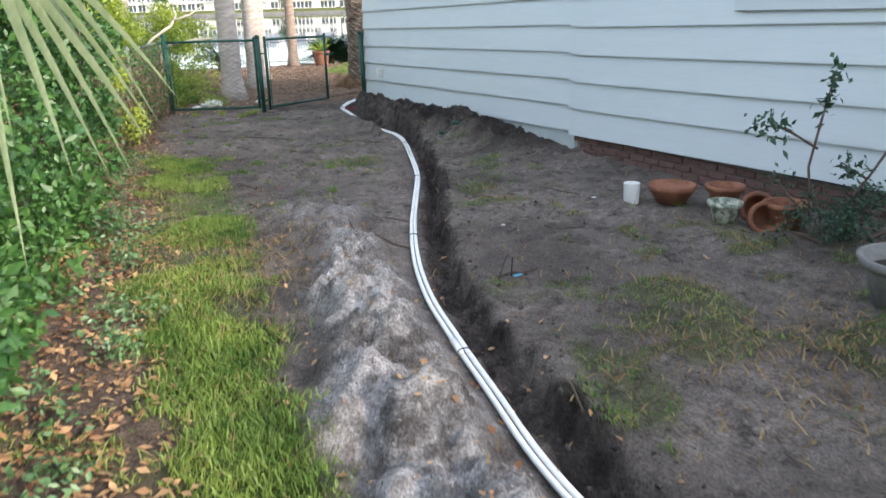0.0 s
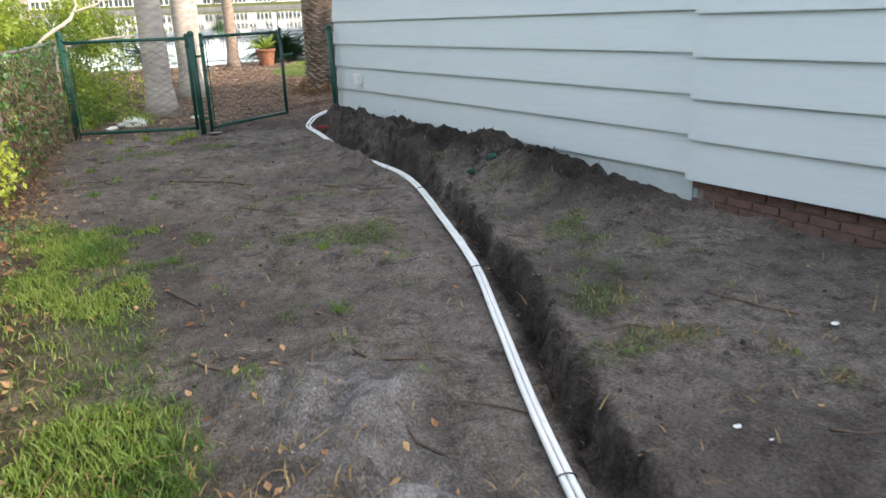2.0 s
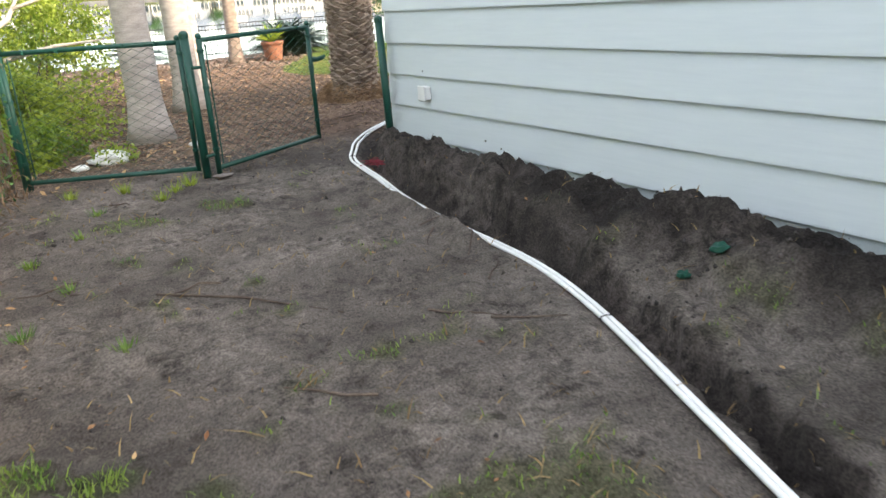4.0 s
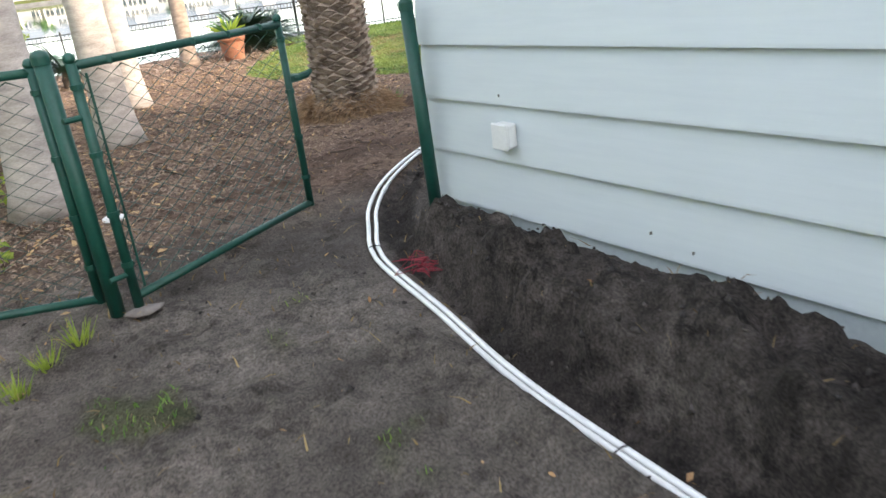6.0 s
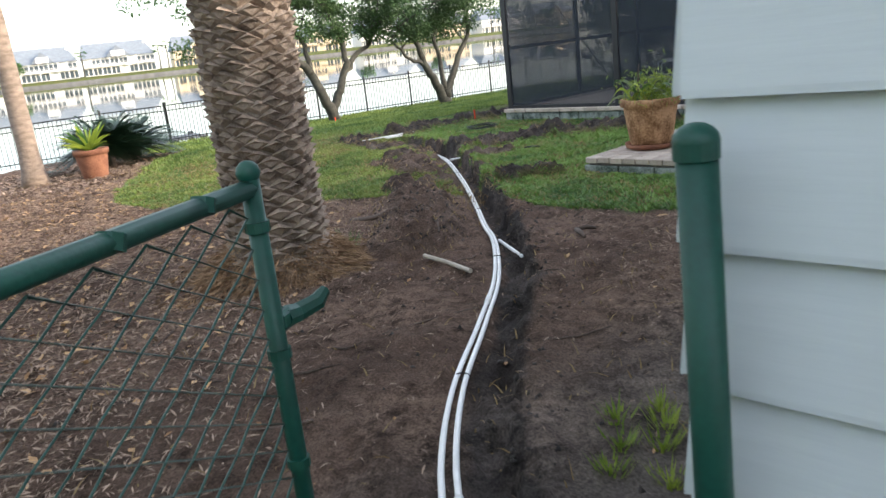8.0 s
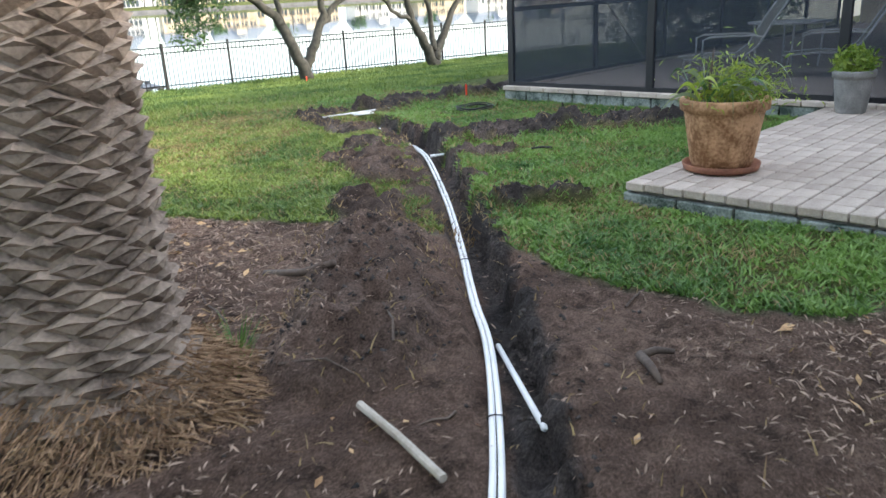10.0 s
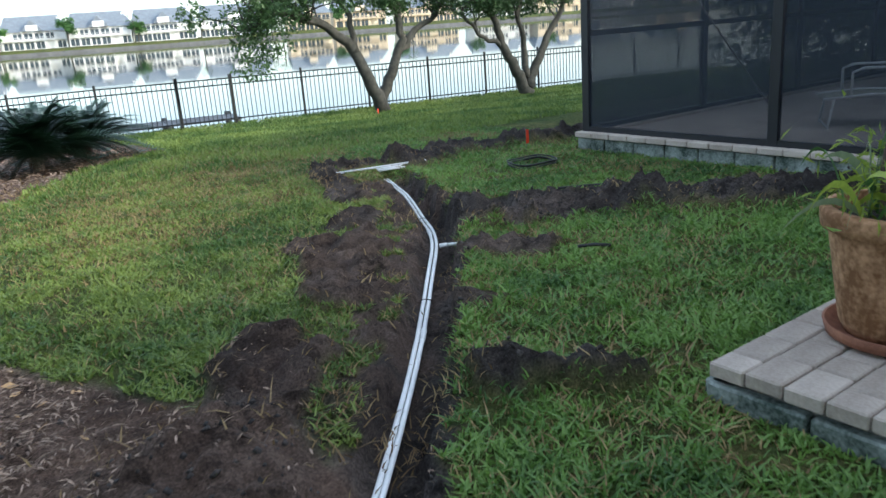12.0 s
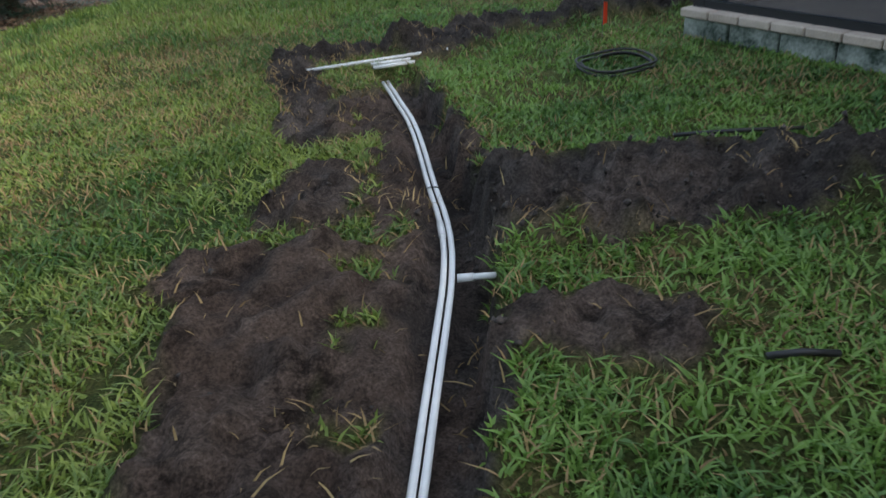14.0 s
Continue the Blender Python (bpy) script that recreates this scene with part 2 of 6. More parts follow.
    L.new(grit, gr.inputs[0])
    sc = N.new("ShaderNodeVectorMath")
    sc.operation = "SCALE"
    L.new(col, sc.inputs[0]), L.new(gr.outputs[0], sc.inputs["Scale"])
    L.new(sc.outputs[0], b.inputs["Base Color"])
    bu = N.new("ShaderNodeBump")
    bu.inputs["Strength"].default_value, bu.inputs["Distance"].default_value = 1.0, 0.055
    ma = N.new("ShaderNodeMath")
    ma.operation = "MULTIPLY_ADD"
    ma.inputs[1].default_value = 0.5
    L.new(fine, ma.inputs[0]), L.new(crumb, ma.inputs[2])
    L.new(ma.outputs[0], bu.inputs["Height"]), L.new(bu.outputs[0], b.inputs["Normal"])
    return m


M_GROUND = ground_material()


# ---- small builders ----
def link(name, me, material, parent=None, label=""):
    me.materials.append(material)
    ob = new(name, me)
    if parent:
        ob.parent = parent
    if label:
        ob["label"] = label
    return ob


def part(name, bm, material, parent=None, label="", smooth=False):
    """Links a bmesh as one mesh object under a thing or a part."""
    me = bpy.data.meshes.new(name)
    bm.to_mesh(me)
    bm.free()
    if smooth:
        me.polygons.foreach_set("use_smooth", [True] * len(me.polygons))
    return link(name, me, material, parent, label)


def thing(name, at, label, category, group="", rz=0, kind=""):
    ob = new(name)
    ob.empty_display_size = 0.1
    ob.matrix_basis = pose(*at, 0, 0, rz)
    return tagged(ob, label, category, group, kind)


def B():
    return bmesh.new()


def box(bm, c, s, bevel=0.0, m=None):
    r = bmesh.ops.create_cube(bm, size=1, matrix=(m or Matrix()) @ Matrix.Translation(c) @ Matrix.Diagonal((*s, 1)))
    if bevel:
        es = {e for v in r["verts"] for e in v.link_edges}
        bmesh.ops.bevel(bm, geom=list(es), offset=bevel, segments=1, affect="EDGES")
    return bm


def tube(bm, pts, r, seg=8, cap=True):
    """Sweeps a ring along points; r is one radius or one for each point."""
    P = [Vector(p) for p in pts]
    R = r if isinstance(r, (list, tuple)) else [r] * len(P)
    rings = []
    side = None
    for i, p in enumerate(P):
        d = (P[min(i + 1, len(P) - 1)] - P[max(i - 1, 0)]).normalized()
        if side is None:
            side = d.cross(Vector((0, 0, 1)) if abs(d.z) < 0.9 else Vector((1, 0, 0))).normalized()
        side = (side - d * side.dot(d)).normalized()
        up = d.cross(side)
        rings.append([bm.verts.new(p + (side * math.cos(a) + up * math.sin(a)) * R[i]) for a in (2 * math.pi * k / seg for k in range(seg))])
    for a, c in zip(rings, rings[1:]):
        for k in range(seg):
            bm.faces.new((a[k], a[(k + 1) % seg], c[(k + 1) % seg], c[k]))
    if cap:
        bm.faces.new(rings[0][::-1])
        bm.faces.new(rings[-1])
    return bm


def lathe(bm, prof, seg=28):
    rings = [[bm.verts.new((r * math.cos(2 * math.pi * k / seg), r * math.sin(2 * math.pi * k / seg), z)) for k in range(seg)] for r, z in prof]
    for a, c in zip(rings, rings[1:]):
        for k in range(seg):
            bm.faces.new((a[k], a[(k + 1) % seg], c[(k + 1) % seg], c[k]))
    bm.faces.new(rings[0][::-1])
    bm.faces.new(rings[-1])
    return bm


def arrays(name, verts, faces, material, parent=None, label="", smooth=False):
    """A mesh from numpy arrays: faces all with the same number of corners."""
    me = bpy.data.meshes.new(name)
    verts, faces = np.asarray(verts, np.float32), np.asarray(faces, np.int32)
    n, k = faces.shape
    me.vertices.add(len(verts))
    me.vertices.foreach_set("co", verts.ravel())
    me.loops.add(n * k)
    me.loops.foreach_set("vertex_index", faces.ravel())
    me.polygons.add(n)
    me.polygons.foreach_set("loop_start", np.arange(0, n * k, k, dtype=np.int32))
    me.polygons.foreach_set("loop_total", np.full(n, k, np.int32))
    if smooth:
        me.polygons.foreach_set("use_smooth", np.ones(n, bool))
    me.update(calc_edges=True)
    return link(name, me, material, parent, label)


RNG = np.random.default_rng(7)


def unit(v):
    return v / np.maximum(np.linalg.norm(v, axis=1, keepdims=True), 1e-9)


def leaves(pts, size, droop=0.2, wide=0.45, flat=0.0, rng=RNG):
    """Folded leaf blades, four triangles' worth in two quads, at the given points."""
    n = len(pts)
    d = rng.normal(size=(n, 3))
    d[:, 2] = d[:, 2] * (1 - flat) - droop
    d = unit(d)
    w = unit(np.cross(d, unit(rng.normal(size=(n, 3)) * np.array([1, 1, 0.4]) + np.array([0, 0, 0.8]))))
    nn = np.cross(w, d)
    s = (size * rng.uniform(0.6, 1.3, n))[:, None]
    a, tip = pts, pts + d * s
    m1 = pts + d * s * 0.45 + w * s * wide * 0.5 + nn * s * 0.08
    m2 = pts + d * s * 0.45 - w * s * wide * 0.5 + nn * s * 0.08
    v = np.stack([a, m1, tip, m2], 1).reshape(-1, 3)
    i = np.arange(n)[:, None] * 4
    f = np.concatenate([i + [0, 1, 2], i + [0, 2, 3]])
    return v, f


def clumps(centers, radii, per, rng=RNG):
    """Points in soft balls round centres."""
    out = []
    for c, r in zip(centers, radii):
        p = unit(rng.normal(size=(per, 3))) * (rng.uniform(0.25, 1, per) ** 0.6)[:, None] * r
        p[:, 2] *= 0.8
        out.append(p + c)
    return np.concatenate(out)


def vnoise(x, y, seed=0):
    xi, yi = np.floor(x).astype(np.int64), np.floor(y).astype(np.int64)
    fx, fy = x - xi, y - yi
    fx, fy = fx * fx * (3 - 2 * fx), fy * fy * (3 - 2 * fy)

    def hh(a, c):
        k = (a * 374761393 + c * 668265263 + seed * 974634777) & 0xFFFFFFFF
        k = ((k ^ (k >> 13)) * 1274126177) & 0xFFFFFFFF
        return ((k ^ (k >> 16)) & 0xFFFF) / 65535.0

    return (hh(xi, yi) * (1 - fx) + hh(xi + 1, yi) * fx) * (1 - fy) + (hh(xi, yi + 1) * (1 - fx) + hh(xi + 1, yi + 1) * fx) * fy


def fbm(x, y, f, octs=3, seed=0):
    s, a, t = 0, 1.0, 0
    for o in range(octs):
        s = s + a * vnoise(x * f * 2 ** o + 13.7 * o, y * f * 2 ** o + 7.1 * o, seed + o)
        t += a
        a *= 0.55
    return s / t


def sm(a, c, x):
    u = np.clip((x - a) / (c - a), 0, 1)
    return u * u * (3 - 2 * u)


def along(pts, x, y):
    """Signed distance (right of the line positive) and the share along a polyline."""
    best, sg, ar = np.full(x.shape, 1e9), np.ones(x.shape), np.zeros(x.shape)
    L = 0.0
    for (ax, ay), (cx, cy) in zip(pts, pts[1:]):
        ex, ey = cx - ax, cy - ay
        l2 = ex * ex + ey * ey
        t = np.clip(((x - ax) * ex + (y - ay) * ey) / l2, 0, 1)
        px, py = x - ax - t * ex, y - ay - t * ey
        d = np.hypot(px, py)
        c = d < best
        best = np.where(c, d, best)
        sg = np.where(c, np.where(px * ey - py * ex > 0, 1.0, -1.0), sg)
        ar = np.where(c, L + t * math.sqrt(l2), ar)
        L += math.sqrt(l2)
    return best * sg, ar


def inside(poly, x, y):
    """Signed distance to a polygon, positive inside."""
    d, _ = along(poly + poly[:1], x, y)
    c = np.zeros(x.shape, bool)
    for (ax, ay), (cx, cy) in zip(poly, poly[1:] + poly[:1]):
        if ay != cy:
            c ^= ((ay > y) != (cy > y)) & (x < (cx - ax) * (y - ay) / (cy - ay) + ax)
    return np.where(c, 1.0, -1.0) * np.abs(d)


# ---- ground ----
PIPE = [(1.15, -0.6), (1.25, 0.6), (1.32, 1.72), (1.47, 2.44), (1.59, 2.96), (1.75, 3.58), (2.0, 4.26), (2.35, 5.03), (2.77, 5.85), (3.17, 6.65),
        (3.63, 7.8), (3.91, 8.55), (4.12, 9.3), (4.24, 10.2), (4.3, 11.0), (4.4, 11.6), (4.55, 12.4), (4.8, 12.9), (5.02, 13.26), (5.39, 13.7),
        (5.9, 14.14), (6.53, 14.57), (7.25, 15.09), (8.12, 15.88), (8.65, 16.46), (9.3, 17.16), (10.0, 17.95), (10.75, 18.86), (11.34, 19.62),
        (11.7, 20.3), (12.05, 21.0), (12.25, 21.5), (12.42, 21.95)]
WATER_Z, RISE = -1.15, 0.0105
SHORE_UP = RISE * 262
FENCE_S = -0.19
LAWN = [(7.5, 20.9), (8.1, 19.95), (8.38, 19.16), (8.64, 18.63), (8.95, 18.1), (9.1, 17.6), (9.2, 17.2), (9.1, 16.85), (9.25, 16.45), (9.07, 16.0), (9.05, 15.6), (9.02, 15.2), (9.2, 14.7), (10.0, 14.3),
        (11.0, 13.0), (40, 12.0), (60, 30), (40, 40), (12, 40), (12.3, 34), (12.3, 30.5), (12.1, 28.5), (10.6, 27.2), (9.3, 25.0), (8.3, 23.4), (7.6, 22.2)]
STRIP = [(-0.1, 0.5), (0.12, 2.5), (0.2, 2.95), (0.12, 3.6), (0.18, 4.2), (0.44, 5.5), (0.62, 7.2), (0.8, 8.2), (1.1, 9.7), (1.4, 9.0), (1.5, 7.4), (1.5, 6.6), (1.3, 5.7), (1.35, 4.85), (0.98, 4.55), (1.0, 3.7),
         (0.8, 2.3), (0.7, 0.5)]
SAND = [(0.55, 1.0), (0.59, 2.1), (0.64, 2.7), (0.92, 3.1), (1.06, 3.9), (1.4, 4.4), (1.35, 5.5), (1.4, 6.0), (1.7, 5.95), (2.0, 6.0), (2.25, 5.65), (2.08, 4.95), (1.87, 4.45), (1.6, 3.35), (1.45, 2.75), (1.3, 1.9), (1.15, 1.0)]
HEAPS = [  # centre line, half width, height of the dug-out soil
    ([(7.7, 16.3), (8.3, 16.9), (8.8, 17.5)], 0.42, 0.16),
    ([(11.75, 19.65), (12.3, 19.4), (12.75, 19.0)], 0.5, 0.11),
    ([(12.95, 18.75), (13.5, 18.35), (14.2, 17.85)], 0.42, 0.10),
    ([(12.0, 22.7), (12.5, 22.6), (13.0, 22.4)], 0.16, 0.06),
    ([(13.0, 22.3), (13.9, 22.32), (14.6, 22.15), (15.3, 22.0), (16.2, 21.9)], 0.3, 0.12),
    ([(10.0, 17.38), (10.32, 16.98)], 0.22, 0.13),
]
PATCHES = [  # outline, height and browner share of the spoil thrown out on the turf
    ([(8.9, 17.6), (9.0, 18.12), (9.25, 18.45), (9.45, 18.7), (9.65, 18.5), (9.68, 18.2), (9.5, 17.85), (9.2, 17.45)], 0.08, 0.6),
    ([(9.98, 18.55), (9.86, 18.8), (10.0, 19.25), (10.2, 19.6), (10.22, 20.05), (10.4, 20.2), (10.75, 20.0), (10.9, 19.75), (10.78, 19.4), (10.45, 18.95), (10.15, 18.5)], 0.055, 0.6),
    ([(10.66, 20.15), (10.72, 20.4), (11.05, 20.6), (11.2, 20.75), (11.42, 20.65), (11.35, 20.25), (11.05, 19.9)], 0.06, 0.3),
    ([(11.2, 20.88), (11.35, 21.35), (11.6, 21.95), (11.8, 22.5), (12.0, 22.88), (12.2, 22.75), (12.1, 22.3), (11.95, 21.8), (11.75, 21.2), (11.5, 20.85)], 0.035, 0.1),
    ([(11.01, 18.95), (11.14, 19.0), (11.53, 18.97), (11.68, 18.6), (11.42, 18.42), (11.2, 18.62)], 0.06, 0.5),
    ([(10.25, 18.15), (10.5, 18.42), (10.77, 18.24), (10.69, 18.02), (10.42, 18.0)], 0.05, 0.4),
]


def base_z(x, y):
    s = np.minimum(0.463 * x + 0.886 * y, 42.0)
    f = y - FENCE_S * (x - 14.25) - 34.2
    z = -0.0044 * s - 0.5 * sm(-12, 0, f)
    z = z - 0.05 * sm(14, 17, y) * (1 - sm(9, 12, x))
    z = z - 1.4 * sm(0.4, 3.5, f) - 1.0 * sm(3, 12, f)
    b = 0.34 * x + 0.94 * y
    return z + (3.15 + SHORE_UP) * sm(297, 302, b) + 1.0 * sm(302, 316, b)


FRESH = {}


def zones(x, y):
    """Heights and cover: turf, mulch and sand shares at places on the plan."""
    n1, n2, n3 = fbm(x, y, 1.3, 3, 3), fbm(x, y, 4.0, 3, 11), fbm(x, y, 13.0, 2, 21)
    n4 = fbm(x, y, 9.0, 3, 31)
    wob = (n1 - 0.5) * 0.35 + (n2 - 0.5) * 0.3
    d, _ = along(PIPE, x, y)
    z = base_z(x, y)
    lawn = sm(-0.06, 0.10, inside(LAWN, x, y) + wob * 0.8)
    strip = sm(-0.1, 0.2, inside(STRIP, x, y) + wob * 1.1 - 0.02) * (0.5 + 0.5 * sm(0.36, 0.5, fbm(x, y, 2.2, 3, 91)))
    sand = sm(-0.05, 0.22, inside(SAND, x, y) + wob * 0.7) * sm(0.30, 0.62, n2 * 0.5 + n1 * 0.5 + 0.2) * (1 - 0.6 * sm(4.3, 5.2, y))
    mulch = sm(12.9, 14.2, y + wob) * (1 - lawn)
    leafy = (1 - sm(0.0, 0.4, x - (0.15 + 0.13 * (y - 3)) + wob)) * (1 - sm(12, 13, y))
    mulch = np.maximum(mulch, leafy * 0.7)
    far = sm(24, 30, np.hypot(x - 7, y - 11))
    spoil = lawn * sm(15, 16, y)
    # soil thrown against the house
    wm = np.exp(-((x - 4.8) / np.where(x < 4.8, 0.38, 0.24)) ** 2) * sm(5.0, 9.0, y) * (1 - sm(12.3, 12.75, y)) * sm(0.08, 0.3, np.abs(d))
    z = z + wm * (0.20 + 0.12 * (n1 - 0.4) + 0.30 * (n2 - 0.5))
    wm2 = sm(4.3, 5.1, x) * (1 - sm(5.13, 5.2, x)) * sm(4.5, 7.5, y) * (1 - sm(12.2, 12.7, y))
    z = z + 0.05 * wm2
    # pale spoil beside the trench
    sp = sm(-0.12, 0.28, inside(SAND, x, y) + wob * 0.3) * (1 - 0.5 * sm(4.6, 5.6, y))
    z = z + sp * (0.09 + 0.34 * (n2 - 0.45) + 0.12 * (n1 - 0.4)) * sm(0.04, 0.25, np.abs(d))
    heap = np.zeros(x.shape)
    brown = np.zeros(x.shape)
    for pts, w, h in HEAPS:
        hd, _ = along(pts, x, y)
        k = 1 - sm(w * 0.55, w * 1.05, np.abs(hd) + wob * 0.8 + (n3 - 0.5) * 0.12)
        heap = np.maximum(heap, k)
        if pts[0][0] < 9.0:
            brown = k
        z = z + k * h * (0.55 + 1.1 * (n2 - 0.3)) * sm(0.05, 0.2, np.abs(d))
    for poly, h, bw in PATCHES:
        k = sm(-0.03, 0.07, inside(poly, x, y) + wob * 0.45 + (n3 - 0.5) * 0.12)
        heap = np.maximum(heap, k)
        brown = np.maximum(brown, k * bw)
        z = z + k * h * (0.45 + 1.2 * (n2 - 0.3)) * sm(0.05, 0.2, np.abs(d))
    fringe = sm(0.0, 0.12, 0.24 - np.abs(d + 0.16) + (n2 - 0.5) * 0.95 + (n4 - 0.5) * 0.5) * lawn * sm(17.3, 17.9, y) * (1 - sm(21.4, 22.0, y))
    heap = np.maximum(heap, fringe)
    brown = np.maximum(brown, fringe * 0.6)
    dug = sm(0.12, 0.17, y * 0 + 0.34 - np.abs(d - 0.03) + wob * 0.5 + (n3 - 0.5) * 0.15) * (1 - sm(21.6, 22.0, y))
    turf = np.maximum(lawn * (1 - np.maximum(heap, dug)), strip * (1 - sand))
    # sparse weeds on the bare soil
    near = sm(1.7, 2.1, x) * (1 - sm(3.8, 5.2, y + 0.3 * x)) * 0.13 + 0.05 * np.exp(-((x - 1.9) ** 2 + (y - 7) ** 2))
    weed = sm(0.58, 0.68, n1 * 0.3 + n2 * 0.7 + near * 0.7) * (1 - lawn) * (1 - sm(11.5, 13, y)) * (1 - sand) * (1 - sm(4.3, 4.6, x)) * sm(0.2, 0.5, np.abs(d))
    turf = np.clip(np.maximum(turf, weed * 0.55), 0, 1)
    turf = turf * (1 - far) + far * 1.0
    mulch = np.maximum(mulch, spoil) * (1 - far)
    # the trench: a shelf for the pipes and the dug slot beside it
    early = 1 - sm(10.5, 12.2, y)
    late = sm(15.0, 16.5, y)
    shelf = 0.02 + 0.08 * late + 0.075 * np.exp(-((y - 10.35) / 0.75) ** 4)
    deep = (0.09 * early + 0.05 + 0.11 * late) * (1 - sm(21.4, 22.1, y))
    c = 0.155 * early + 0.13 * (1 - early) - 0.04 * late
    half = 0.095 * early + 0.095 * (1 - early)
    half = half * (1 - 0.4 * np.exp(-((y - 6.2) / 1.6) ** 4))
    dw = d + (n2 - 0.5) * 0.10 + (n4 - 0.5) * 0.06
    fresh = np.clip(np.maximum(dug * lawn * 0.85, np.maximum(np.maximum(heap, wm * 1.2), sm(0.35, 0.7, np.exp(-((d - 0.16) / 0.14) ** 2) + (n2 - 0.5) * 0.9) * (1 - sm(21.5, 22.0, y)))), 0, 1) * (1 - 0.5 * sand) * (1 - 0.75 * brown)
    rough = (0.055 * (n2 - 0.5) + 0.04 * (n3 - 0.5) + 0.13 * fresh * (n4 - 0.5) + 0.17 * sp * (n4 - 0.5) + 0.08 * heap * (n4 - 0.5) + 0.04 * (n4 - 0.5)) * (1 - 0.6 * turf) * (1 - far)
    z = z + rough * sm(0.045, 0.14, np.abs(d)) + 0.03 * (n1 - 0.5) * (1 - far) * sm(0.05, 0.4, np.abs(d))
    lip = np.exp(-((dw - c - half - 0.1) / 0.07) ** 2) * 0.025 * (1 - sm(21.4, 22.1, y))
    cut = np.maximum(shelf * (1 - sm(0.05, 0.10, np.abs(d))) * (1 - sm(22.0, 22.4, y)), deep * (1 - sm(half * 0.75, half * 1.15, np.abs(dw - c))))
    ridge = 0.06 * np.exp(-((d + 0.14) / 0.07) ** 2) * np.exp(-((y - 10.4) / 0.95) ** 4)
    z = z + lip + ridge - cut
    fresh = np.maximum(fresh, 0.35 * sm(10.6, 11.8, y) * (1 - sm(13.2, 14.2, y)) * sm(2.4, 3.4, x) * sm(0.3, 0.55, n1 * 0.6 + n2 * 0.4))
    FRESH["v"] = np.clip(fresh * (0.75 + 0.5 * n1), 0, 1)
    return z, turf, mulch, sand


def ground_at(x, y):
    return float(zones(np.array([float(x)]), np.array([float(y)]))[0][0])


def spread_axis(lo, hi, step, far_lo, far_hi):
    out, s, v = [], step, lo
    a = list(np.arange(lo, hi + 1e-6, step))
    while v > far_lo:
        s *= 1.22
        v -= s
        out.append(v)
    s, v, up = step, hi, []
    while v < far_hi:
        s = min(s * 1.12, 4 if v < 335 else 200)
        v += s
        up.append(v)
    return np.array(out[::-1] + a + up)


gx, gy = spread_axis(-1.2, 15.6, 0.042, -1500, 1500), spread_axis(0.0, 23.6, 0.042, -600, 2500)
GX, GY = np.meshgrid(gx, gy)
gzv, gturf, gmulch, gsand = zones(GX.ravel(), GY.ravel())
gfresh = FRESH["v"]
nx, ny = len(gx), len(gy)
ii = (np.arange(ny - 1)[:, None] * nx + np.arange(nx - 1)[None, :]).ravel()
ground = arrays("ground", np.stack([GX.ravel(), GY.ravel(), gzv], 1), np.stack([ii, ii + 1, ii + nx + 1, ii + nx], 1), M_GROUND, smooth=True)
tagged(ground, "dug-over dark sandy yard soil with lawn and mulch", "ground", kind="structure")
za = ground.data.color_attributes.new("zone", "FLOAT_COLOR", "POINT")
za.data.foreach_set("color", np.stack([gturf, gmulch, gsand, gfresh], 1).astype(np.float32).ravel())

bm = B()
bmesh.ops.create_grid(bm, x_segments=1, y_segments=1, size=1, matrix=Matrix.Translation((100, 215, WATER_Z + RISE * 198)) @ Matrix.Rotation(math.atan(RISE * 0.94), 4, "X") @ Matrix.Rotation(-math.atan(RISE * 0.34), 4, "Y") @ Matrix.Diagonal((900, 195, 1, 1)))
tagged(part("water", bm, M_WATER), "calm grey pond reflecting a white sky", "pond", kind="structure")


# ---- ground cover ----
def blades(name, pts, hgt, width, material, label, lean=0.5, category="grass"):
    n = len(pts)
    a = RNG.uniform(0, 2 * math.pi, n)
    w = np.stack([np.cos(a), np.sin(a), np.zeros(n)], 1) * width
    o = RNG.normal(size=(n, 3)) * lean
    o[:, 2] = 0
    h = (hgt * RNG.uniform(0.5, 1.3, n))[:, None]
    up = np.array([0, 0, 1.0])
    m = pts + up * h * 0.6 + o * h * 0.4
    t = pts + up * h * 0.95 + o * h * 1.0
    v = np.stack([pts - w, pts + w, m + w * 0.8, m - w * 0.8, t], 1).reshape(-1, 3)
    i = np.arange(n)[:, None] * 5
    f = np.concatenate([i + [0, 1, 2], i + [0, 2, 3], i + [3, 2, 4]])
    return tagged(arrays(name, v, f, material, label=label), label, category, kind="stuff")


def scatter(n, x0, x1, y0, y1):
    return RNG.uniform(x0, x1, n), RNG.uniform(y0, y1, n)


def keep(x, y, p):
    k = RNG.uniform(0, 1, len(x)) < p
    return x[k], y[k]


def on_ground(x, y, dz=0.0):
    z, *_ = zones(x, y)
    return np.stack([x, y, z + dz], 1)


PATIO = [(10.45, 12.6), (10.45, 16.62), (14.5, 16.62), (14.5, 21.15), (40, 21.15), (40, 12.6)]
# strip beside the hedge
x, y = scatter(190000, -0.4, 1.8, 0.8, 11)
_, tf, mu, sa = zones(x, y)
x, y = keep(x, y, tf * np.clip(1.1 - 0.05 * y, 0.4, 1) * (0.28 + 0.72 * sm(0.38, 0.52, fbm(x, y, 2.2, 3, 91))))
blades("grass", on_ground(x, y), 0.016 + 0.04 * fbm(x, y, 2.2, 3, 78), 0.003, M_STRIP, "ragged green grass strip beside the hedge", 0.55)
# weeds on bare soil
x, y = scatter(110000, 1.2, 4.6, 1.2, 12.5)
_, tf, mu, sa = zones(x, y)
x, y = keep(x, y, np.clip(tf, 0, 1) * 0.65)
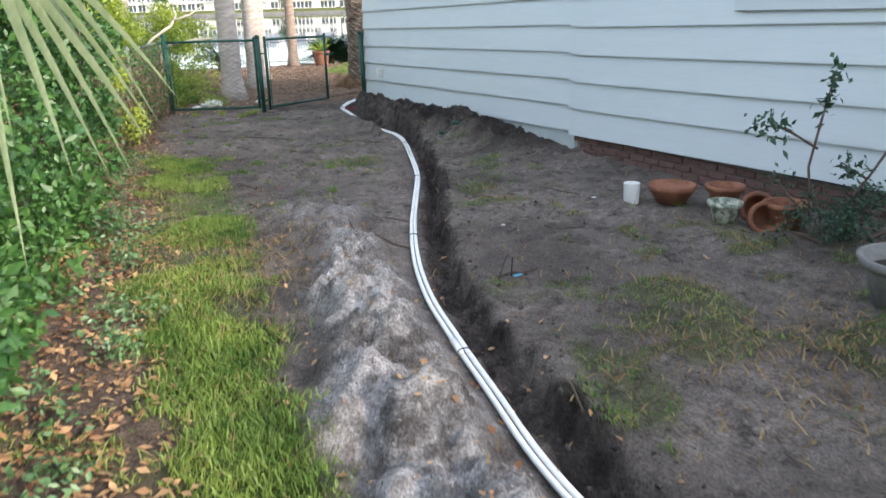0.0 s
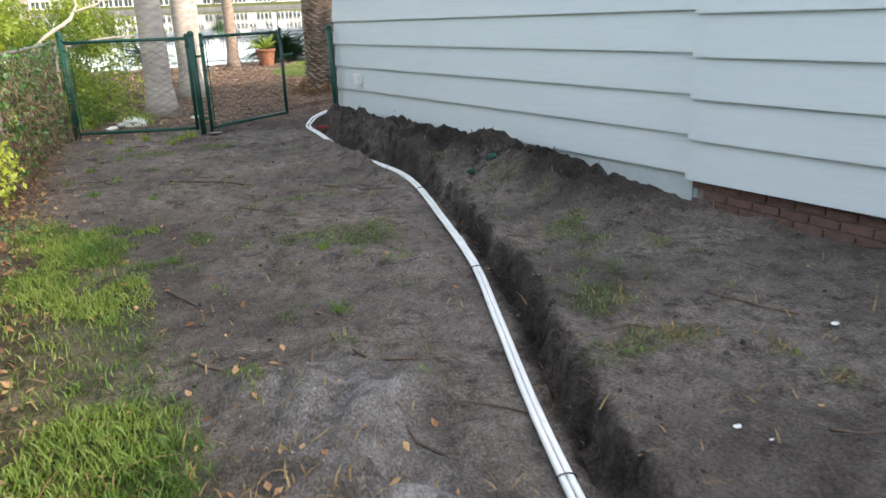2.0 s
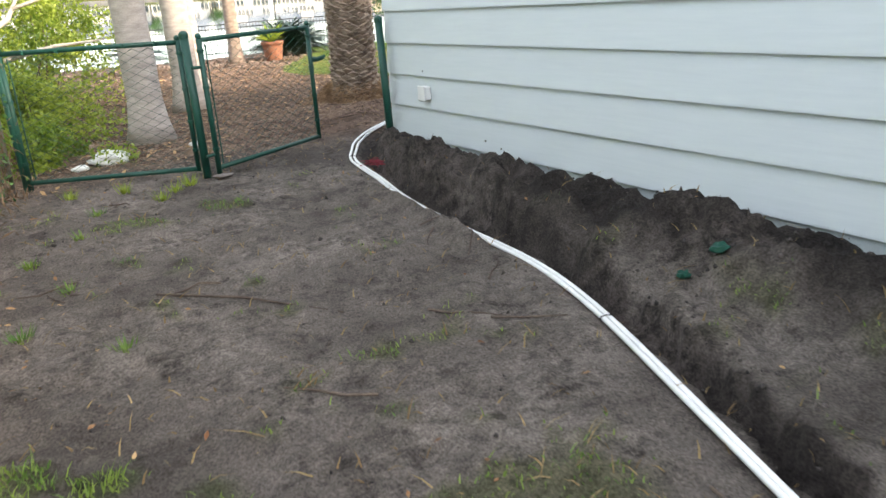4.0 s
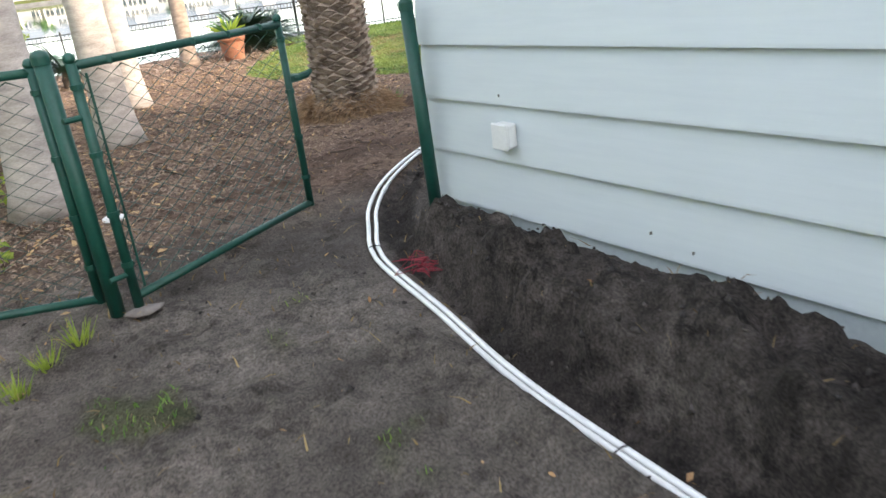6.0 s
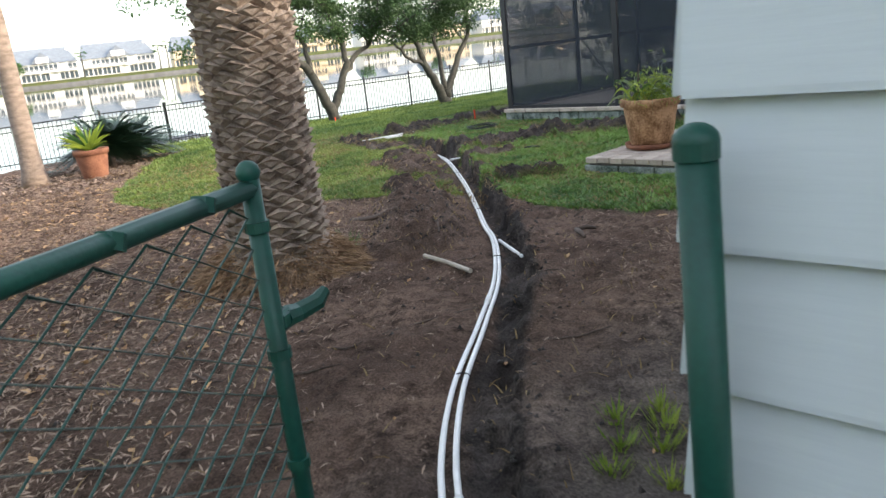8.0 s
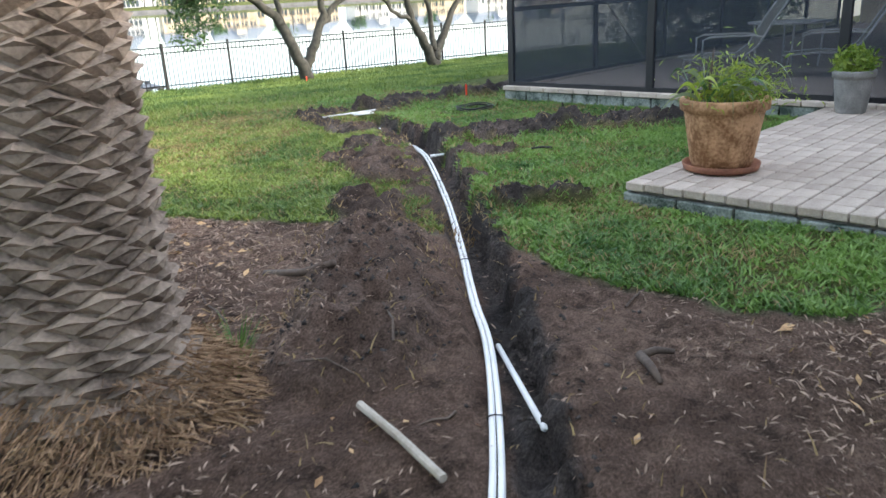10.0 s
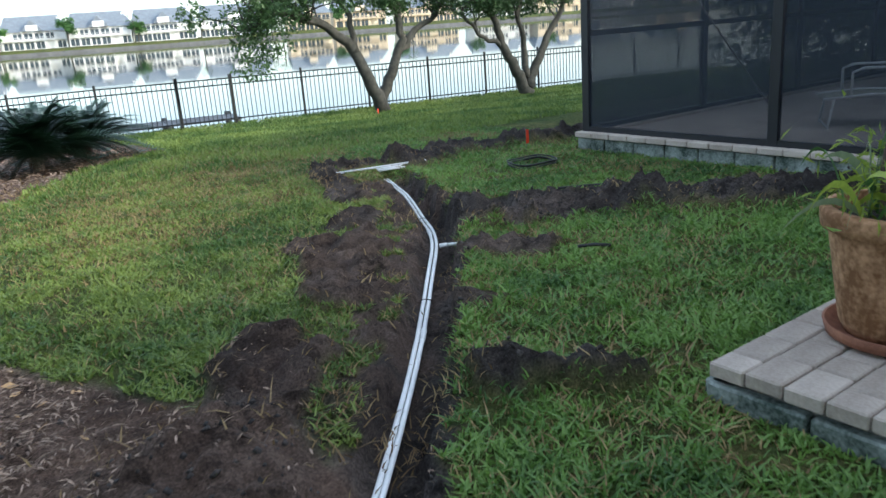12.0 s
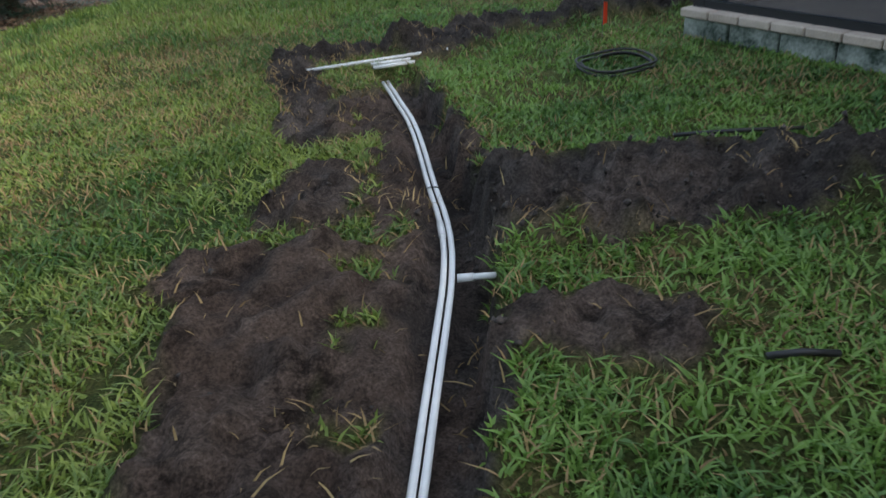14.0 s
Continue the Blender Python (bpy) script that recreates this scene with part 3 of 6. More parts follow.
blades("weeds", on_ground(x, y), 0.026, 0.003, M_STRIP, "sparse weeds on bare soil", 0.6, "weeds")
# lawn, thick near the walk and thinner away
x, y = scatter(640000, 7.4, 15.5, 13.5, 26)
_, tf, mu, sa = zones(x, y)
dist = np.hypot(x - 9.6, y - 17.5)
x, y = keep(x, y, (tf > 0.45) * np.clip(1.15 - dist / 7.5, 0.22, 1) * (0.22 + 0.78 * sm(0.38, 0.54, fbm(x, y, 4.2, 3, 61))) * (inside(PATIO, x, y) < 0.02))
LAWN_PTS = on_ground(x, y)
hf = 0.03 + 0.05 * fbm(x, y, 2.5, 3, 77)
lr = (along(PIPE, x, y)[0] > 0) | (x > 12.5)
blades("lawn_grass", LAWN_PTS[~lr], hf[~lr] * 0.62, 0.0056, M_GRASS, "yellowing green lawn of coarse blades", 1.0)
blades("lawn_grass", LAWN_PTS[lr], hf[lr] * 0.64, 0.0064, M_LUSH, "short lush green lawn of coarse blades", 1.0)
x, y = scatter(150000, 8, 32, 24, 35)
_, tf, mu, sa = zones(x, y)
ff = y - FENCE_S * (x - 14.25) - 34.2
x, y = keep(x, y, (tf > 0.6) * (ff < 0.25))
blades("lawn_grass", on_ground(x, y), 0.07, 0.008, M_GRASS, "short green lawn sloping to the pond", 0.5)
# dry straw in patches
x, y = scatter(360000, -0.4, 15, 0.8, 27)
_, tf, mu, sa = zones(x, y)
p = sm(0.55, 0.75, fbm(x, y, 0.8, 3, 51)) * tf + 0.5 * sm(0.02, 0.3, tf) * sm(0.05, 0.3, 0.6 - np.abs(along(PIPE, x, y)[0])) * (y > 16) + 0.03 + 0.10 * tf + 0.03 * sm(0.1, 0.4, tf) * (x < 3.6) * (y < 6)
for cx, cy, cr in ((0.95, 4.1, 0.45), (0.5, 5.3, 0.3), (1.2, 5.0, 0.3), (2.9, 2.1, 0.5), (11.0, 23.4, 0.9), (10.3, 24.9, 0.8), (12.6, 25.6, 1.1), (9.6, 21.5, 0.7), (12.0, 24.2, 0.7), (11.0, 22.4, 0.7), (10.2, 21.7, 0.6), (9.7, 22.7, 0.7),
                   (10.08, 16.62, 0.28), (9.6, 17.3, 0.2), (10.4, 17.6, 0.3), (11.9, 18.0, 0.3), (11.4, 17.5, 0.25)):
    p = p + 2.2 * np.exp(-(((x - cx) * 0.8) ** 2 + (y - cy) ** 2) / cr ** 2) * fbm(x, y, 2.0, 2, 17)
hs = np.zeros(len(x))
for pts, w, h in HEAPS:
    hs = np.maximum(hs, np.exp(-((np.abs(along(pts, x, y)[0]) - w) / 0.12) ** 2))
for poly, h, bw in PATCHES:
    hs = np.maximum(hs, np.exp(-((inside(poly, x, y) + 0.02) / 0.10) ** 2))
p = p + 0.45 * hs * sm(0.45, 0.62, fbm(x, y, 3.5, 2, 44))
x, y = keep(x, y, np.clip(p, 0, 0.9) * (inside(PATIO, x, y) < 0.02))
blades("dry_grass", on_ground(x, y), 0.042, 0.004, M_STRAW, "dry straw-coloured grass blades", 1.1)


def flakes(name, x, y, size, material, label, category, wide=0.5, lift=0.006):
    p = on_ground(x, y, lift)
    n = len(p)
    a = RNG.uniform(0, 2 * math.pi, n)
    t = RNG.normal(size=(n, 2)) * 0.3
    d = unit(np.stack([np.cos(a), np.sin(a), t[:, 0]], 1))
    w = unit(np.stack([-np.sin(a), np.cos(a), t[:, 1]], 1))
    s = (size * RNG.uniform(0.4, 1.4, n))[:, None]
    up = np.array([0, 0, 1.0]) * s * 0.12
    v = np.stack([p - d * s * 0.5, p + w * s * wide * 0.5 + up, p + d * s * 0.5 + up, p - w * s * wide * 0.5 + up], 1).reshape(-1, 3)
    i = np.arange(n)[:, None] * 4
    return tagged(arrays(name, v, np.concatenate([i + [0, 1, 2], i + [0, 2, 3]]), material), label, category, kind="stuff")


x, y = scatter(22000, -0.8, 1.9, 0.8, 13.3)
x, y = keep(x, y, np.clip(1.1 - (x - (0.0 + 0.125 * (y - 3))) * 2.6, 0.04, 1))
flakes("leaf_litter", x, y, 0.048, M_LITTER, "dry brown fallen leaves under the hedge", "leaf litter")
x, y = scatter(420, 1, 9, 1.2, 17)
flakes("fallen_leaves", x, y, 0.04, M_LITTER, "scattered tan fallen leaves on soil", "leaf litter")
x, y = scatter(130000, 1.5, 9.6, 12.8, 24)
_, tf, mu, sa = zones(x, y)
dd = np.abs(along(PIPE, x, y)[0])
x, y = keep(x, y, mu * (tf < 0.3) * np.clip((dd - 0.6) * 0.8, 0.04, 1))
flakes("mulch", x, y, 0.042, M_CHIP, "reddish-brown wood chip mulch", "mulch", 0.18, 0.008)
x, y = keep(x, y, 0.04 * (np.abs(along(PIPE, x, y)[0]) > 1.2))
flakes("mulch_leaves", x, y, 0.06, M_LITTER, "orange-brown dead leaves on the mulch", "leaf litter")
x, y = scatter(16000, 2, 12, 24, 33)
_, tf, mu, sa = zones(x, y)
x, y = keep(x, y, mu * (tf < 0.3))
flakes("mulch", x, y, 0.09, M_CHIP, "reddish-brown wood chip mulch by the pond", "mulch", 0.3, 0.008)
x, y = scatter(5000, 1, 15, 1.2, 23)
_, tf, mu, sa = zones(x, y)
x, y = keep(x, y, (tf < 0.4) * 0.6)
flakes("plant_debris", x, y, 0.035, M_STRAW, "small pale bits of root and straw", "debris", 0.12)


def clods(name, x, y, size, material, label):
    p = on_ground(x, y, 0.0)
    n = len(p)
    base = np.array([[1, 0, 0], [-1, 0, 0], [0, 1, 0], [0, -1, 0], [0, 0, 1], [0, 0, -1]], float)
    s = size * RNG.uniform(0.25, 1, n) ** 2.0 * 1.6
    v = p[:, None, :] + base[None] * s[:, None, None] * RNG.uniform(0.5, 1.2, (n, 6, 1)) + RNG.normal(size=(n, 6, 3)) * s[:, None, None] * 0.2
    f = np.array([[0, 2, 4], [2, 1, 4], [1, 3, 4], [3, 0, 4], [2, 0, 5], [1, 2, 5], [3, 1, 5], [0, 3, 5]])
    i = np.arange(n)[:, None, None] * 6
    return tagged(arrays(name, v.reshape(-1, 3), (i + f[None]).reshape(-1, 3), material), label, "soil", kind="stuff")


x, y = scatter(130000, 0.6, 15.5, 1, 23.5)
_, tf, mu, sa = zones(x, y)
d, _ = along(PIPE, x, y)
hp = np.zeros(len(x))
for pts, w, h in HEAPS:
    hp = np.maximum(hp, (np.abs(along(pts, x, y)[0]) < w) * 0.8)
p = np.maximum(hp, np.exp(-((x - 4.8) / 0.3) ** 2) * sm(6, 9, y) * (y < 12.6) * 0.8)
p = np.maximum(p, np.exp(-((d - 0.25) / 0.2) ** 2) * 0.35)
x, y = keep(x, y, (p + 0.03) * (tf < 0.5) * (sa < 0.3) * (np.abs(d) > 0.07))
clods("soil_clods", x, y, 0.013, M_CLOD, "loose dark crumbs of dug soil")
x, y = scatter(16000, 0.4, 2.3, 1, 6)
_, tf, mu, sa = zones(x, y)
x, y = keep(x, y, sa * (np.abs(along(PIPE, x, y)[0]) > 0.07) * 0.7)
clods("sand_clods", x, y, 0.0065, M_SANDCLOD, "pale grey crumbs of sandy spoil")


# ---- house ----
Z0, EXPO = 0.105, 0.28
FALL, STEP_Y, DROP = 0.0155, -5.95, 0.025  # the courses drop gently towards the pond; the older wing stands proud past the step
wall = thing("wall_west", (5.13, 12.64, 0), "pale blue-grey painted lap siding wall", "wall", kind="structure")


def board(name, length, parent, y, x, z, along_x=False, mesh={}):
    key = round(length, 3)
    if key not in mesh:
        bm = B()
        pr = [(0.0, 0.012), (-0.036, 0.0), (-0.036, 0.014), (-0.006, EXPO + 0.03), (0.0, EXPO + 0.03)]
        a = [bm.verts.new((px, 0, pz)) for px, pz in pr]
        c = [bm.verts.new((px, -length, pz)) for px, pz in pr]
        for k in range(5):
            bm.faces.new((a[k], a[(k + 1) % 5], c[(k + 1) % 5], c[k]))
        bm.faces.new(a[::-1]), bm.faces.new(c)
        bmesh.ops.recalc_face_normals(bm, faces=bm.faces)
        me = bpy.data.meshes.new(name)
        bm.to_mesh(me)
        bm.free()
        me.materials.append(M_SIDING)
        mesh[key] = me
    ob = new(name, mesh[key])
    ob.parent = parent
    ob.matrix_basis = pose(x, y, z, 0, 0, 90 if along_x else 0)
    if not along_x:
        ob.matrix_basis = pose(x, y, z - FALL * y, -math.degrees(FALL), 0, 0)
    return ob


bm = B()
box(bm, (0.11, -11.32, 1.52), (0.2, 22.6, 3.0))
part("wall_core", bm, M_SKIRT, wall)
bm = B()
box(bm, (0.0, -2.97, -0.11), (0.02, 5.94, 0.6))
part("skirt", bm, M_SKIRT, wall, "pale painted concrete skirt")
WIN_Y, WIN_W, WIN_Z, WIN_H = -8.11, 1.5, 1.43, 1.35
for k in range(10):
    zk = Z0 + EXPO * k
    board("siding_board", -STEP_Y, wall, 0, 0, zk)
    if 5 <= k <= 8:
        board("siding_board", STEP_Y - WIN_Y, wall, STEP_Y, -0.07, zk - DROP)
        board("siding_board", 22.6 + WIN_Y - WIN_W, wall, WIN_Y - WIN_W, -0.07, zk - DROP)
    else:
        board("siding_board", 22.6 + STEP_Y, wall, STEP_Y, -0.07, zk - DROP)
bm = B()
box(bm, (-0.034, -14.28, 1.62), (0.066, 16.64, 2.7))
part("sheathing", bm, M_SKIRT, wall)
# end wall towards the patio and the house behind it
wall_n = thing("wall_north", (5.13, 12.64, 0), "pale blue-grey lap siding end wall", "wall", kind="structure")
bm = B()
box(bm, (15.2, -0.11, 1.52), (30, 0.2, 3.0))
part("wall_core", bm, M_SKIRT, wall_n)
for k in range(10):
    board("siding_board", 30.3, wall_n, 0, 0, Z0 + EXPO * k, True).matrix_basis = pose(30.3, 0, Z0 + EXPO * k, 0, 0, -90)
bm = B()
box(bm, (15.0, -0.05, -0.2), (29.9, 0.06, 0.7))
part("skirt", bm, M_SKIRT, wall_n)
bm = B()
box(bm, (15.2, -11.3, 2.98), (30.2, 22.4, 0.06))
tagged(part("ceiling", bm, M_WHITE), "closed eaves ceiling of the house", "ceiling", kind="structure").location = (5.13, 12.64, 0)
bm = B()
A = [(-0.55, 0.55, 3.02), (30.9, 0.55, 3.02), (30.9, -23.2, 3.02), (-0.55, -23.2, 3.02)]
vs = [bm.verts.new(p) for p in A]
r1, r2 = bm.verts.new((9, -9, 6.6)), bm.verts.new((22, -9, 6.6))
bm.faces.new((vs[0], vs[1], r2, r1)), bm.faces.new((vs[1], vs[2], r2)), bm.faces.new((vs[2], vs[3], r1, r2)), bm.faces.new((vs[3], vs[0], r1)), bm.faces.new(vs[::-1])
tagged(part("roof", bm, M_ROOF), "grey shingle hip roof with wide eaves", "roof", kind="structure").location = (5.13, 12.64, 0)

win = thing("window_1", (5.13 - 0.072, 12.64 + WIN_Y - WIN_W / 2, WIN_Z), "white-trimmed window with lowered blinds", "window", kind="structure")
for nm, c, s in (("window_frame", (-0.022, WIN_W / 2 - 0.06, WIN_H / 2), (0.05, 0.12, WIN_H)), ("window_frame", (-0.022, -WIN_W / 2 + 0.06, WIN_H / 2), (0.05, 0.12, WIN_H)),
                 ("window_sill", (-0.03, 0, 0.06), (0.065, WIN_W, 0.12)), ("window_head", (-0.022, 0, WIN_H - 0.05), (0.05, WIN_W - 0.25, 0.1))):
    part(nm, box(B(), c, s, 0.006), M_SIDING, win)
part("pane", box(B(), (0.0, 0, WIN_H / 2), (0.012, WIN_W - 0.26, WIN_H - 0.2)), M_GLASSDK, win)
bm = B()
for k in range(22):
    box(bm, (-0.009, 0, 0.15 + 0.05 * k), (0.004, WIN_W - 0.28, 0.044))
part("blind", bm, M_SKIRT, win, "grey slatted blind")

for ny, nz in ((-0.66, 0.72), (-1.57, 0.225), (-1.78, 0.19)):
    part("nail_head", box(B(), (-0.03, ny, nz), (0.02, 0.005, 0.013), 0.001), M_GALV, wall)

outlet = thing("outlet_box", (5.098, 11.925, 0.47), "white weatherproof outlet box on the siding", "outlet box")
part("box_body", box(B(), (-0.025, 0, 0.068), (0.06, 0.105, 0.118), 0.008), M_WHITE, outlet)
part("cover", box(B(), (-0.062, 0, 0.068), (0.016, 0.118, 0.13), 0.007), M_WHITE, outlet)


# ---- green chain-link gate ----
def chain_mesh(w, h, z0):
    """Zigzag wires that hook into diamonds, in the plane of the x axis."""
    bm = B()
    p = 0.066
    n = int(w / p)
    rows = int(h / p * 1.9)
    for i in range(n + 1):
        pts = []
        for j in range(rows + 1):
            sx = i * p + (p * 0.5 if (j + i) % 2 else -p * 0.5)
            pts.append((min(max(sx, 0), w), 0.002 if j % 2 else -0.002, z0 + j * h / rows))
        tube(bm, pts, 0.0034, 4, False)
    return bm


def leaf_gate(name, a, c, h, label, dz=0.06, group="gate leaves"):
    ax, ay = a
    L = math.dist(a, c)
    ob = thing(name, (ax, ay, ground_at(ax, ay)), label, "gate", group, math.degrees(math.atan2(c[1] - ay, c[0] - ax)))
    part("upright", tube(B(), [(0, 0, 0.02), (0, 0, h - 0.02)], 0.024, 10), M_GREEN, ob, smooth=True)
    part("upright", tube(B(), [(L, 0, dz), (L, 0, h)], 0.022, 10), M_GREEN, ob, smooth=True)
    part("top_rail", tube(B(), [(0, 0, h - 0.032), (L * 0.5, 0, h - 0.03), (L, 0, h - 0.035)], 0.021, 10), M_GREEN, ob, smooth=True)
    part("bottom_rail", tube(B(), [(0, 0, dz + 0.02), (L, 0, dz + 0.02)], 0.021, 10), M_GREEN, ob, smooth=True)
    bm = chain_mesh(L - 0.06, h - dz - 0.09, dz + 0.03)
    bmesh.ops.translate(bm, verts=bm.verts, vec=(0.03, 0, 0))
    part("chain_mesh", bm, M_WIRE, ob)
    part("tension_bar", tube(B(), [(0.06, -0.004, dz + 0.05), (0.06, -0.004, h - 0.07)], 0.006, 6), M_GREEN, ob)
    for z in (0.25, 0.5, 0.78, h - 0.12):
        part("band", tube(B(), [(0.0, 0, z - 0.012), (0.0, 0, z + 0.012)], 0.030, 10), M_GREEN, ob)
        part("band", tube(B(), [(L, 0, z - 0.012), (L, 0, z + 0.012)], 0.028, 10), M_GREEN, ob)
    for xx in (0, L):
        cp = B()
        bmesh.ops.create_uvsphere(cp, u_segments=10, v_segments=6, radius=0.027, matrix=Matrix.Translation((xx, 0, h)))
        part("cap", cp, M_GREEN, ob, smooth=True)
    for k in range(5):
        part("wire_tie", tube(B(), [(L * (k + 0.7) / 5.4, 0, h - 0.046), (L * (k + 0.7) / 5.4 + 0.012, 0, h - 0.018)], 0.025, 8), M_GREEN, ob)
    return ob, L


def post(name, x, y, h, r, material, label, lean=(0, 0), group=""):
    ob = thing(name, (x, y, ground_at(x, y)), label, "post", group)
    part("pole", tube(B(), [(0, 0, -0.1), (lean[0], lean[1], h)], r, 14), material, ob, smooth=True)
    cp = B()
    bmesh.ops.create_uvsphere(cp, u_segments=14, v_segments=8, radius=r * 1.12, matrix=Matrix.Translation((lean[0], lean[1], h)) @ Matrix.Diagonal((1, 1, 0.8, 1)))
    part("cap", cp, material, ob, smooth=True)
    part("cap_rim", tube(B(), [(lean[0], lean[1], h - 0.03), (lean[0], lean[1], h)], r * 1.1, 14), material, ob)
    return ob


leaf_gate("chain_link_gate", (1.97, 13.5), (3.27, 12.9), 1.2, "green chain-link panel closing half of the gateway")
g, L = leaf_gate("chain_link_gate", (3.41, 12.76), (4.66, 13.42), 1.2, "green chain-link gate standing ajar")
lt = part("latch", box(B(), (L + 0.03, 0, 0.85), (0.06, 0.045, 0.05), 0.01), M_GREEN, g, "green fork latch")
part("fork", tube(B(), [(L + 0.04, 0.0, 0.85), (L + 0.09, -0.01, 0.845), (L + 0.14, -0.04, 0.855), (L + 0.17, -0.05, 0.875)], [0.028, 0.024, 0.022, 0.014], 8), M_GREEN, lt)
for z in (0.2, 0.95):
    part("hinge", tube(B(), [(-0.1, 0.02, z), (0.0, 0, z)], 0.014, 8), M_GREEN, g)
post("gate_post", 3.32, 12.83, 1.24, 0.036, M_GREEN, "green steel gate post", (-0.01, 0.0), "gate posts")
post("gate_post", 1.95, 13.52, 1.26, 0.036, M_GREEN, "green steel gate post", (0.0, 0.0), "gate posts")
post("gate_post", 5.03, 12.54, 1.165, 0.036, M_GREEN, "green steel latch post beside the wall", (-0.02, 0.03), "gate posts")

# old galvanised fence along the hedge
side = thing("chain_link_fence", (1.82, 13.35, 0), "weathered grey chain-link fence under vines", "fence")
for k in range(4):
    fy, fx = -3.0 * k, -0.265 * 3.0 * k
    zb = ground_at(1.82 + fx, 13.35 + fy)
    part("post", tube(B(), [(fx, fy, zb - 0.1), (fx + RNG.normal() * 0.03, fy, zb + 1.22)], 0.024, 10), M_GALV, side, smooth=True)
    if k < 3:
        px, py = fx - 0.265 * 3.0, fy - 3.0
        part("rail", tube(B(), [(fx, fy, zb + 1.18), (px, py, zb + 1.18)], 0.017, 8), M_GALV, side, smooth=True)
        bm = chain_mesh(math.hypot(0.265 * 3.0, 3.0), 1.1, zb + 0.05)
        bmesh.ops.transform(bm, verts=bm.verts, matrix=pose(fx, fy, 0, 0, 0, math.degrees(math.atan2(py - fy, px - fx))))
        part("chain_mesh", bm, M_GALV, side)

# ---- pipes ----
def smooth_line(pts, step=0.12):
    out = []
    for i in range(len(pts) - 1):
        p0, p1, p2, p3 = (np.array(pts[max(0, min(len(pts) - 1, i + k))]) for k in (-1, 0, 1, 2))
        n = max(2, int(np.linalg.norm(p2 - p1) / step))
        for k in range(n):
            t = k / n
            out.append(0.5 * (2 * p1 + (p2 - p0) * t + (2 * p0 - 5 * p1 + 4 * p2 - p3) * t * t + (3 * p1 - p0 - 3 * p2 + p3) * t ** 3))
    out.append(np.array(pts[-1]))
    return np.array(out)


PL = smooth_line(PIPE)
tan = np.gradient(PL, axis=0)
tan /= np.linalg.norm(tan, axis=1, keepdims=True)
nrm = np.stack([tan[:, 1], -tan[:, 0]], 1)
PIPE_Z = zones(PL[:, 0], PL[:, 1])[0]
PIPE_Z = np.convolve(np.pad(PIPE_Z, 6, mode="edge"), np.ones(13) / 13, "valid")
arc = np.arange(len(PL)) * 0.12
for sgn, ph in ((-1, 0.0), (1, 2.0)):
    off = sgn * (0.0132 + 0.007 * np.clip(np.sin(arc * 0.55 + ph), 0, 1) + 0.011 * np.exp(-((PL[:, 1] - 13.5) / 0.9) ** 2))
    q = PL + nrm * off[:, None]
    zz = PIPE_Z + 0.02
    ob = thing("pvc_pipe", (float(q[0, 0]), float(q[0, 1]), float(zz[0])), "long white PVC irrigation pipe laid along a trench", "pipe", "irrigation pipes")
    part("tube", tube(B(), [(a - q[0, 0], c - q[0, 1], z - zz[0]) for (a, c), z in zip(q, zz)], 0.0128, 10), M_PVC, ob, smooth=True)
    for k in range(28 if sgn < 0 else 12, len(q) - 4, 52):
        part("coupling", tube(B(), [(q[j, 0] - q[0, 0], q[j, 1] - q[0, 1], zz[j] - zz[0]) for j in (k, k + 1)], 0.0165, 12), M_PVC, ob, smooth=True)
for k in range(12, len(PL) - 3, 16):
    a = PL[k]
    ob = thing("cable_tie", (float(a[0]), float(a[1]), float(PIPE_Z[k]) + 0.022), "black tie round both pipes", "cable tie", "cable ties", math.degrees(math.atan2(tan[k, 1], tan[k, 0])))
    ring = [(0, 0.033 * math.cos(t), 0.016 * math.sin(t)) for t in np.linspace(0, 2 * math.pi, 15)]
    part("strap", tube(B(), ring, 0.003, 5, False), M_TIE, ob)


def stub(a, c, label, r=0.0128, dz=0.02, level=False):
    za, zc = ground_at(*a) + dz, ground_at(*c) + dz
    if level:
        za = zc = max(za, zc)
    ob = thing("pipe_offcut", (a[0], a[1], za), label, "pipe", "loose pipes")
    part("tube", tube(B(), [(0, 0, 0), (c[0] - a[0], c[1] - a[1], zc - za)], r, 12), M_PVC, ob, smooth=True)
    return ob


s = stub((8.26, 15.95), (7.66, 15.22), "short white PVC stub beside the trench", dz=0.03)
st = thing("wooden_stake", (7.33, 15.84, ground_at(7.33, 15.84) + 0.03), "dirty pale wooden stake lying on mulch", "stake")
part("shaft", tube(B(), [(0, 0, 0), (-0.06, -0.28, 0.005), (-0.13, -0.57, ground_at(7.2, 15.27) - ground_at(7.33, 15.84))], 0.016, 8), M_LIMB, st)
lp = thing("pipe_offcut", (12.0, 22.33, -0.1), "loose white PVC pipe on the dug soil", "pipe", "loose pipes")
part("tube", tube(B(), [(0, 0, 0), (1.0, -0.32, 0.02)], 0.0128, 12), M_PVC, lp, smooth=True)
s = stub((12.4, 22.1), (12.68, 22.02), "white PVC pipe end in the trench", dz=0.014, level=True)
s = stub((12.38, 22.03), (12.67, 21.95), "white PVC pipe end in the trench", dz=0.014, level=True)
i_t = int(np.argmin(np.hypot(PL[:, 0] - 11.2, PL[:, 1] - 19.45)))
tee = thing("pipe_elbow", (float(PL[i_t, 0]) + 0.03, float(PL[i_t, 1]) - 0.03, float(PIPE_Z[i_t]) + 0.03), "white PVC tee branch off the pipe", "pipe fitting")
part("socket", tube(B(), [(0, 0, 0), (0.05, -0.037, 0.004)], 0.0165, 12), M_PVC, tee, smooth=True)
part("branch", tube(B(), [(0.045, -0.033, 0.004), (0.13, -0.10, 0.012)], 0.0128, 12), M_PVC, tee, smooth=True)


